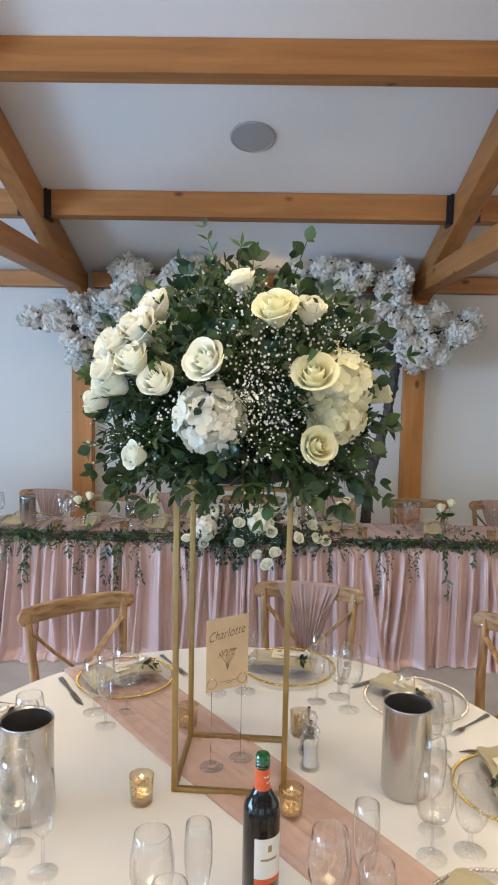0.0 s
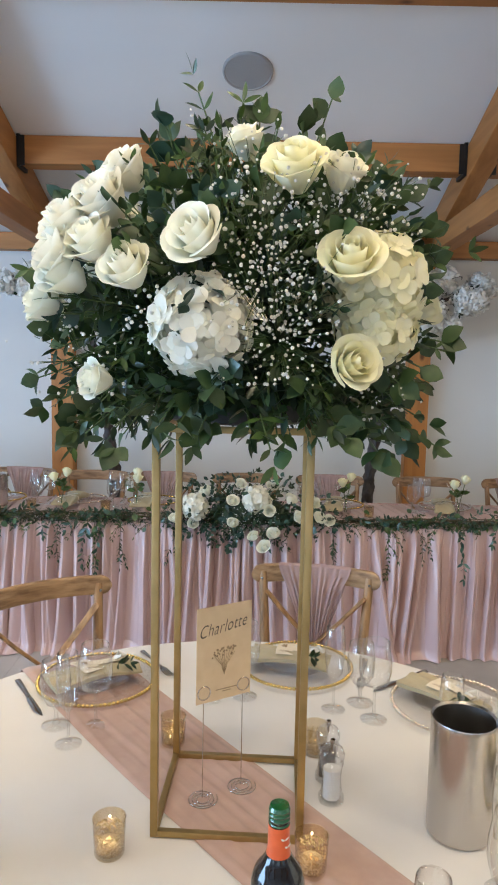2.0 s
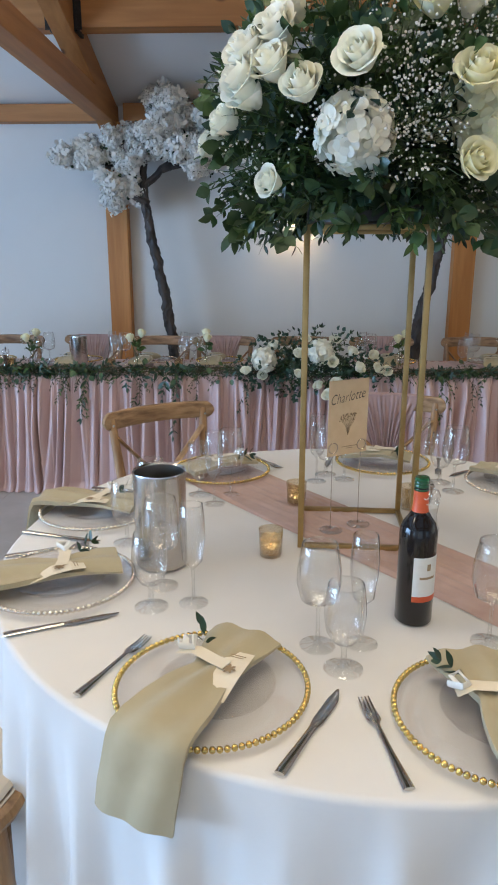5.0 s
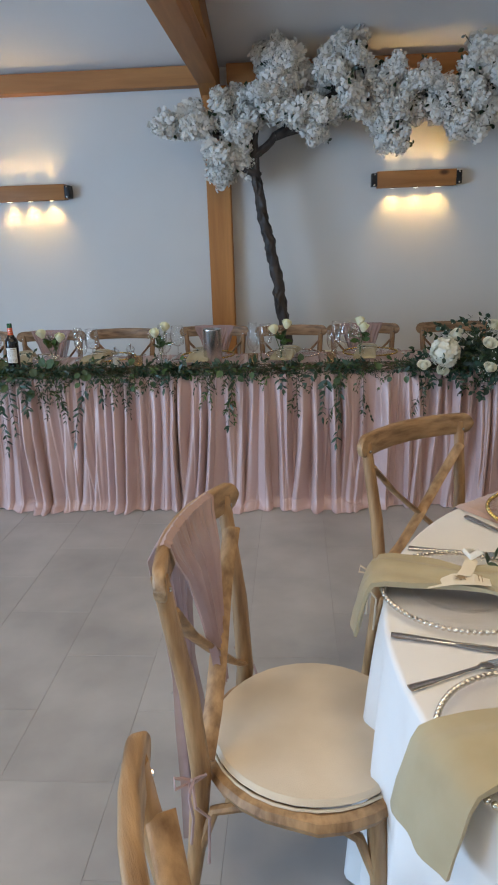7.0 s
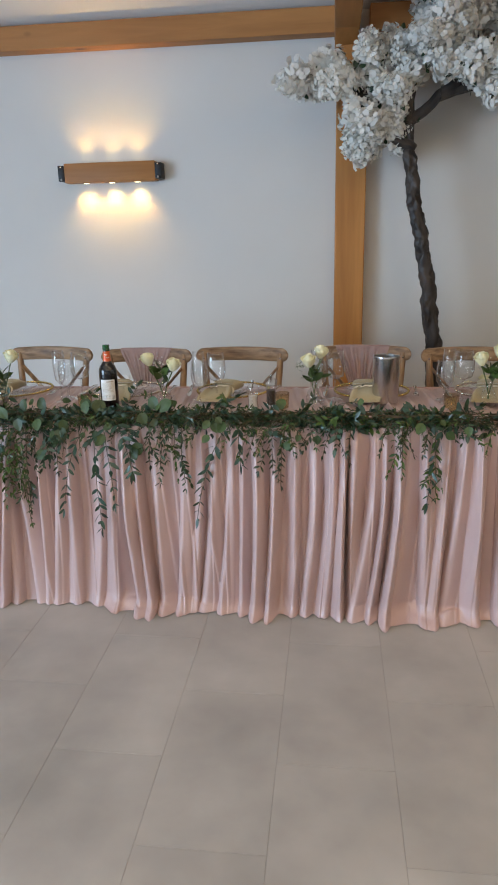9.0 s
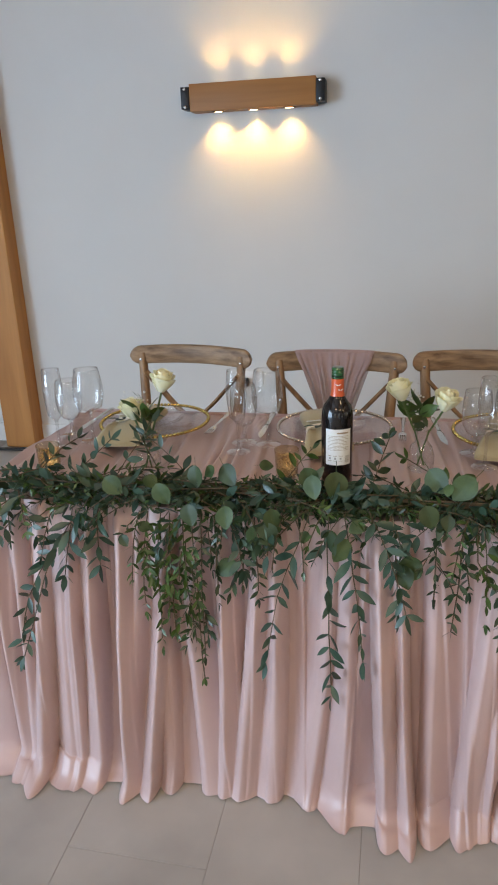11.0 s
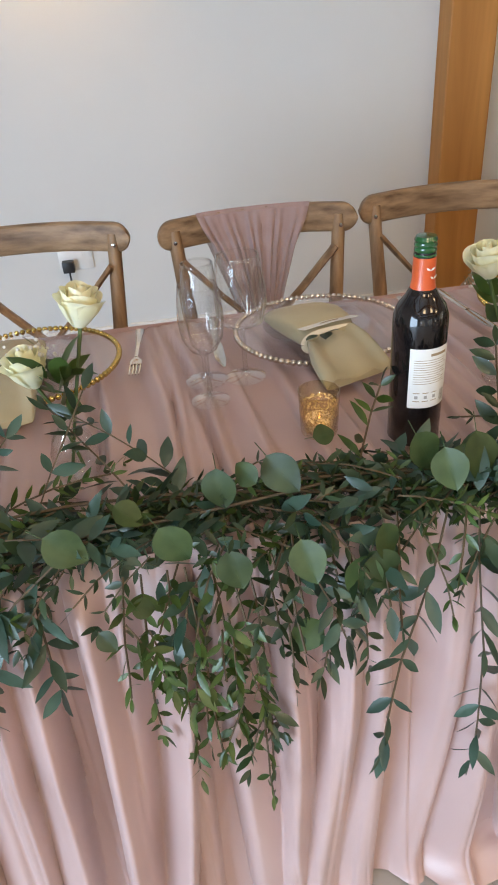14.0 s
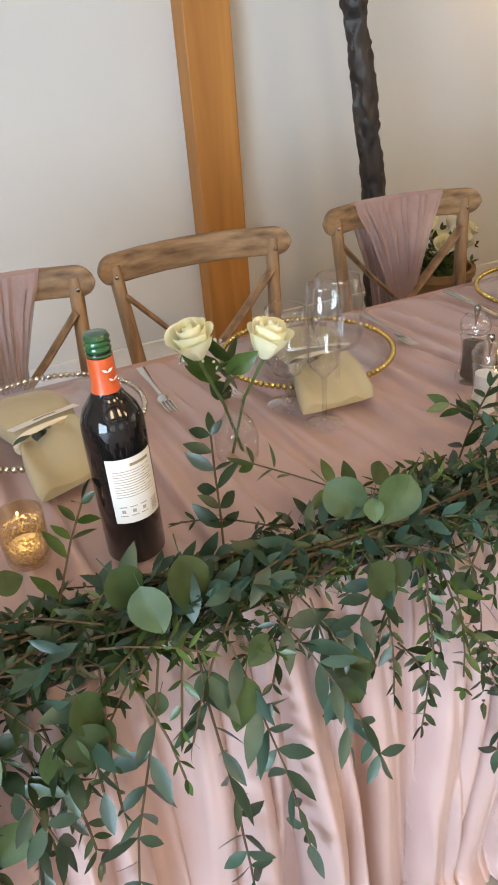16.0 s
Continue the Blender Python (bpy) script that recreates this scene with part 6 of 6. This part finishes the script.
def wine_bottle(m, dark_label=False):
    g = thing("wine_bottle", m, "dark red wine bottle with white label and orange foil", "bottle", "wine bottles")
    part("body", Build().lathe([(0.001, 0.0), (0.034, 0.0), (0.0372, 0.004), (0.0375, 0.182), (0.0368, 0.197), (0.032, 0.212), (0.0225, 0.225), (0.0162, 0.237), (0.0148, 0.248), (0.0142, 0.285), (0.001, 0.285)], 36), WINE_GLASS, g, "dark glass body")
    part("foil", Build().lathe([(0.0172, 0.234), (0.0152, 0.247), (0.0148, 0.278), (0.0135, 0.278)], 24), ORANGE_FOIL, g, "orange foil sleeve")
    b = Build()
    prof = []
    for k in range(4):
        prof += [(0.0138, 0.278 + 0.0065 * k), (0.015, 0.2805 + 0.0065 * k), (0.0138, 0.2835 + 0.0065 * k)]
    part("cap", b.lathe(prof + [(0.013, 0.305), (0.001, 0.306)], 24), GREEN_CAP, g, "green screw cap")

    def wrap(r, a0, a1, z0, z1, n=16):
        bb = Build()
        bb.grid(lambda i, j: (r * math.cos(a0 + (a1 - a0) * i / n), r * math.sin(a0 + (a1 - a0) * i / n), z0 + (z1 - z0) * j), n + 1, 2)
        return bb

    front = -math.pi / 2
    z0, z1 = (0.055, 0.15) if dark_label else (0.068, 0.16)
    lab = part("label", wrap(0.0378, front - 0.85, front + 0.85, z0, z1), LABEL, g, "white paper label")
    if dark_label:
        part("band", wrap(0.038, front - 0.85, front + 0.85, 0.055, 0.067), RED_BAND, lab, "orange band")
        part("print_line", wrap(0.038, front - 0.5, front + 0.45, 0.104, 0.109), SEPIA, lab)
        part("print_mark", wrap(0.038, front - 0.12, front + 0.1, 0.122, 0.136), SEPIA, lab)
    else:
        part("print_title", wrap(0.038, front - 0.1, front + 0.62, 0.1485, 0.1525), SEPIA, lab)
        for k in range(11):
            part("print_line", wrap(0.038, front - 0.68, front + (0.62, 0.55, 0.66, 0.35)[k % 4], 0.1425 - k * 0.0036, 0.1433 - k * 0.0036), SEPIA, lab)
        for k in range(3):
            a = front - 0.66 + 0.34 * k
            for z in (0.0785, 0.0915):
                part("print_mark", wrap(0.038, a, a + 0.24, z, z + 0.0012), SEPIA, lab)
            part("print_mark", wrap(0.038, a + 0.06, a + 0.18, 0.083, 0.088), LABEL_GREY, lab)
        for k in range(9):
            a = front + 0.42 + 0.035 * k
            part("barcode_line", wrap(0.038, a, a + (0.012, 0.02)[k % 2], 0.074, 0.092, 2), LABEL_GREY, lab)
    sw = Build()
    for dz, da in ((0.262, 0.0), (0.25, 0.35)):
        for s in (-1, 1):
            a = front + da
            q = Vector((0.0158 * math.cos(a), 0.0158 * math.sin(a), dz))
            leaf_into(sw, q, Vector((-math.sin(a) * s, math.cos(a) * s, 0.7)), Vector((math.cos(a), math.sin(a), 0)), 0.008, 0.003, 0.02)
    part("white_mark", sw, WHITE_PAPER, g, "small white mark on the foil")
    return g


wine_bottle(pose(0.168, -5.333, 0.751, 0, 0, 28), True)
wine_bottle(pose(-2.582, -2.226, 0.76, 0, 0, 10) @ Matrix.Diagonal((0.97, 0.97, 0.94, 1)))


def wine_cooler(m):
    g = thing("wine_cooler", m, "brushed stainless steel wine cooler standing on the cloth", "wine cooler", "steel wine coolers")
    part("shell", Build().lathe([(0.001, 0.0), (0.054, 0.0), (0.06, 0.004), (0.0615, 0.012), (0.0615, 0.225), (0.063, 0.232), (0.062, 0.236), (0.058, 0.232)], 48), STEEL, g)
    part("inside", Build().lathe([(0.058, 0.232), (0.056, 0.2), (0.0555, 0.02), (0.001, 0.016)], 48), STEEL_SHADE, g, "steel inside, with its shade in the colour")
    return g


wine_cooler(pose(0.54, -4.955, 0.751))
copy_thing(bpy.data.objects["wine_cooler"], pose(-0.388, -5.09, 0.751))
copy_thing(bpy.data.objects["wine_cooler"], pose(-1.45, -2.0, 0.76) @ Matrix.Diagonal((0.9, 0.9, 0.85, 1)))


def votive(m, gold):
    g = thing("votive_candle", m, "lit tealight in a mottled gold glass" if gold else "lit tealight in a smoky glass votive", "candle", "votive candles")
    part("cup", Build().lathe([(0.001, 0.0), (0.026, 0.0), (0.0275, 0.004), (0.0305, 0.066), (0.031, 0.07), (0.0292, 0.07), (0.026, 0.008), (0.001, 0.007)], 28), AMBER_GLASS, g)
    part("wax", Build().lathe([(0.001, 0.008), (0.0205, 0.008), (0.021, 0.024), (0.001, 0.022)], 20), WAX, g, "cream tealight")
    part("speckle", Build().lathe([(0.0255, 0.009), (0.026, 0.02), (0.0272, 0.042), (0.0275, 0.05)], 28), MERCURY, g, "mottled gold lining")
    part("flame", Build().lathe([(0.001, 0.022), (0.0018, 0.0245), (0.002, 0.027), (0.0012, 0.031), (0.0003, 0.034)], 10), FLAME, g, "small warm flame")
    return g


votive(pose(-0.125, -5.035, 0.751), False)
vb = bpy.data.objects["votive_candle"]
for x, y in ((0.242, -5.07), (-0.05, -4.665), (0.285, -4.69)):
    copy_thing(vb, pose(x, y, 0.751))
vg = votive(pose(-3.326, -2.215, 0.758), True)
for x, y in ((-2.708, -2.178), (-1.88, -2.12), (-1.2, -2.14), (-0.75, -2.14), (0.85, -2.14), (1.7, -2.15)):
    copy_thing(vg, pose(x, y, 0.758))

for x, y, z in ((-0.125, -5.035, 0.751), (0.242, -5.07, 0.751), (-0.05, -4.665, 0.751), (-3.326, -2.215, 0.758), (-2.708, -2.178, 0.758)):
    lamp = bpy.data.lights.new("candle_light", "POINT")
    lamp.energy, lamp.color, lamp.shadow_soft_size = 0.022, (1.0, 0.78, 0.48), 0.0012
    new("candle_light", lamp).location = (x, y, z + 0.038)


def mill(m, filling, nm, label):
    g = thing(nm, m, label, "salt cellar" if filling is SALT else "pepper mill")
    part("body", Build().lathe([(0.001, 0.0), (0.026, 0.0), (0.027, 0.01), (0.022, 0.02), (0.019, 0.05), (0.022, 0.075), (0.024, 0.082), (0.018, 0.088)], 24), GLASS, g, "clear acrylic body")
    part("filling", Build().lathe([(0.001, 0.006), (0.018, 0.008), (0.017, 0.05), (0.018, 0.07), (0.001, 0.072)], 20), filling, g)
    part("head", Build().lathe([(0.018, 0.088), (0.025, 0.094), (0.026, 0.104), (0.02, 0.116), (0.008, 0.122), (0.001, 0.122)], 24), GLASS, g, "clear acrylic head")
    part("knob", Build().lathe([(0.003, 0.12), (0.006, 0.127), (0.005, 0.133), (0.001, 0.1)], 14), CUTLERY, g, "steel knob")
    return g


mill(pose(0.302, -4.865, 0.751), SALT, "salt_mill", "clear acrylic salt mill filled with white salt")
mill(pose(0.302, -4.79, 0.751), PEPPER, "pepper_mill", "clear acrylic pepper mill with dark peppercorns")
mill(pose(-1.995, -2.185, 0.76), SALT, "salt_mill", "clear acrylic salt mill filled with white salt")
mill(pose(-1.93, -2.08, 0.76), PEPPER, "pepper_mill", "clear acrylic pepper mill with dark peppercorns")

# ---- table name card ----
CW, CH = 0.127, 0.2
cm = pose(0.074, -4.857, 0.9635, 0, 0, 31)
nc = thing("table_name_card", cm, "sand-coloured table name card held by two wire holders", "name card")
part("card", Build().box(0, 0, CH / 2, CW, 0.0012, CH), KRAFT, nc, smooth=False)
txt = bpy.data.curves.new("name", "FONT")
txt.body, txt.size, txt.align_x, txt.shear, txt.space_character, txt.offset = "Charlotte", 0.031, "CENTER", 0.5, 1.06, -0.0003
tob = new("name", txt)
tme = bpy.data.meshes.new_from_object(tob)
bpy.data.objects.remove(tob)
tme.materials.append(INK)
word = new("lettering", tme)
word.parent = nc
word.matrix_basis = pose(-0.004, -0.0011, 0.143, 90, -7, 0) @ Matrix.Diagonal((0.86, 1.2, 1, 1))
word["label"] = "dark slanted lettering"
b = Build()
random.seed(3)
for k in range(9):
    dx = -0.024 + 0.006 * k
    b.tube([(0.0, -0.0012, 0.052), (dx * 0.3, -0.0012, 0.075), (dx, -0.0012, 0.1 + rnd(-0.008, 0.008))], 0.0004, 4)
    for _ in range(4):
        b.ball(dx + rnd(-0.004, 0.004), -0.001, 0.101 + rnd(-0.009, 0.009), 0.0022, 3, 5)
part("printed_flowers", b, SEPIA, nc, "sepia printed bunch of flowers")
b = Build().box(0.006, -0.001, 0.022, 0.05, 0.0006, 0.0018).box(0.006, -0.001, 0.017, 0.02, 0.0006, 0.0016)
part("print_line", b, SEPIA, nc, smooth=False)
for s in (-1, 1):
    b = Build()
    x = s * 0.046
    b.tube([(x, 0.001, 0.02), (x, 0.001, -0.1), (x, 0.0, -0.204)], 0.0011, 6)
    b.tube([(x + 0.014 * math.sin(a), -0.002 + 0.001 * a / 6, 0.022 - 0.014 * math.cos(a)) for a in [2 * math.pi * k / 20 for k in range(21)]], 0.0011, 6)
    b.tube([(x + (0.004 + 0.0034 * a / 6.28) * math.cos(a) * 2.3, (0.004 + 0.0034 * a / 6.28) * math.sin(a) * 2.3, -0.2065) for a in [6.28 * 3 * k / 48 for k in range(49)]], 0.0011, 6)
    part("wire_holder", b, CUTLERY, nc, "thin wire spiral holder")

# ---- long table settings ----
random.seed(44)
SEATS = ((-3.165, 1), (-2.62, 0), (-2.125, 1), (-1.5, 1), (-0.97, 0), (-0.5, 1), (0.7, 1), (1.39, 0), (2.03, 1), (2.6, 0), (3.15, 1))
for k, (x, gold) in enumerate(SEATS):
    m = pose(x, -1.845, 0.767, 0, 0, 180 + rnd(-3, 3))
    stamp("charger_gold" if gold else "charger_silver", None, m)
    stamp("side_plate", None, m @ Matrix.Translation((0.01, 0.0, 0.009)))
    nm = m @ pose(0.025, 0.055, 0.006, 0, 0, rnd(-14, 14))
    stamp("napkin_tied", tied_napkin, nm)
    stamp("name_tag", name_tag, nm @ pose(0.0, 0.05, 0.056, 0, 0, 90 + rnd(-8, 8)))
    stamp("fork", None, m @ pose(-0.195, -0.01, 0.003, 0, 0, rnd(-6, 6)))
    stamp("knife", None, m @ pose(0.2, -0.01, 0.003, 0, 0, rnd(-6, 6)))
    gx, gy = ((0.03, 0.03), (0.0, 0.0), (0.11, 0.035))[k] if k < 3 else (0.0, 0.0)
    stamp("wine_glass", None, m @ pose(0.165 - gx + rnd(-0.01, 0.01), 0.15 + gy + rnd(-0.01, 0.01), 0.003))
    stamp("goblet", None, m @ pose(0.235 - gx, 0.15 + rnd(-0.01, 0.01), 0.003))
    stamp("flute", None, m @ pose(0.23 - gx + rnd(-0.01, 0.01), 0.215 + gy, 0.003))


def bud_vase(m, seed, first=(-0.04, -0.015, 0.195), second=(0.035, 0.0, 0.222)):
    """A clear bottle vase with two cream roses, a leaf and a wisp of baby's breath."""
    random.seed(seed)
    g = thing("bud_vase", m, "small clear glass bud vase with two cream roses", "vase", "bud vases with roses")
    part("glass", Build().lathe([(0.001, 0.0), (0.026, 0.0), (0.032, 0.01), (0.033, 0.04), (0.026, 0.062), (0.0145, 0.078), (0.0135, 0.1), (0.017, 0.106), (0.016, 0.107), (0.015, 0.106)], 26), GLASS, g)
    for s, (dx, dy, z) in ((-1, first), (1, second)):
        r = part("rose_stem", Build().tube([(-s * 0.008, 0, 0.012), (dx * 0.3, dy * 0.3, 0.1), (dx, dy, z - 0.012)], [0.0024, 0.0022, 0.0028], 6), GREEN_STEM, g)
        put_mesh("rose_bud", BUD, facing((dx, dy, z), (dx * 5, dy * 3 - 0.1, 1), 0.031, seed + s) @ Matrix.Diagonal((1, 1, 1.15, 1)), g, "cream rose")
        lf = Build()
        for k in range(4):
            a = k * 1.57 + seed
            leaf_into(lf, Vector((dx, dy, z - 0.014)), Vector((math.cos(a), math.sin(a), 0.5)), Vector((0, 0, 1)), 0.024, 0.009)
        part("sepals", lf, LEAF_MID, r)
    lf = Build()
    for k in range(11):
        leaf_into(lf, Vector((rnd(-0.012, 0.012), rnd(-0.01, 0.01), rnd(0.1, 0.16))), Vector((rnd(-1, 1), rnd(-1, 1), rnd(-0.1, 0.8))), unit(), rnd(0.05, 0.07), 0.032)
    part("leaves", lf, LEAF_MID, g, "green rose leaves")
    gy, gs = Build(), Build()
    gypsophila(gy, gs, (-0.03, 0.025, 0.18), (0.018, 0.014, 0.018), 40)
    part("baby_breath", gy, GYPSO, g, "tiny white baby's breath", smooth=False)["kind"] = "stuff"
    part("stemwork", gs, GREEN_STEM, g)["kind"] = "stuff"
    return g


for k, (x, y, turn) in enumerate(((-1.75, -2.07, 40), (-1.04, -2.06, 0), (-0.58, -2.04, 90), (0.72, -2.05, 30), (1.42, -2.05, 10), (2.1, -2.05, 60))):
    bud_vase(pose(x, y, 0.758, 0, 0, turn), k + 2)
bud_vase(pose(-3.06, -2.2, 0.758), 0, (-0.035, 0.01, 0.16), (0.042, 0.03, 0.228))
bud_vase(pose(-2.385, -2.1, 0.758), 1, (-0.056, -0.02, 0.205), (0.05, -0.02, 0.182))

# ---- flower pot at the foot of a blossom tree ----
random.seed(77)
fp = thing("flower_pot", pose(-0.72, -0.5, 0.0), "brown pot of cream flowers standing by the blossom tree", "flower pot")
part("pot", Build().lathe([(0.001, 0.0), (0.12, 0.0), (0.13, 0.02), (0.16, 0.32), (0.17, 0.33), (0.17, 0.36), (0.15, 0.36), (0.14, 0.3), (0.001, 0.28)], 30), TERRACOTTA, fp)
lf = Build()
for k in range(60):
    n = unit()
    n.z = abs(n.z)
    spray(lf, None, (0, 0, 0.33), n, rnd(0.12, 0.2), 5, 0.045, 0.5, 0.04)
part("foliage", lf, LEAF_MID, fp, "green leaves")["kind"] = "stuff"
for k in range(12):
    a = k * 2.4
    n = Vector((math.cos(a) * 0.7, math.sin(a) * 0.7, 0.7 + 0.2 * (k % 3)))
    put_mesh("rose", ROSES[2 if k % 2 else 0], facing(Vector((0, 0, 0.33)) + n * 0.17, n.normalized(), 0.042, k), fp, "cream flower")

# ---- floor tiles ----
TILE_W, TILE_L = 0.335, 0.61


def tile_mesh(w, l):
    b = Build().box(0, 0, -0.004, w - 0.0013, l - 0.0013, 0.008)
    return b.mesh("tile", TILE, False, 0.0006, 1)


tile_me = tile_mesh(TILE_W, TILE_L)
rest = Build()
i0 = int((ROOM_L + 1.82) / TILE_W) - 1
for i in range(i0, i0 + int((ROOM_R - ROOM_L) / TILE_W) + 2):
    x = -1.99 + i * TILE_W
    for j in range(-2, 18):
        y = -2.97 - 0.305 * (1 - i % 2) + TILE_L / 2 + 0.305 + (5 - j) * TILE_L
        if not (ROOM_L < x < ROOM_R and ROOM_S < y < 0):
            continue
        if -4.5 < x < 1.2 and -5.6 < y < -2.1:
            t = new("tile", tile_me)
            t.parent = floor
            t.location = (x, y, 0)
        else:
            rest.box(x, y, -0.004, TILE_W - 0.0013, TILE_L - 0.0013, 0.008)
far = part("tiling", rest, TILE, floor, smooth=False)
far["kind"] = "stuff"
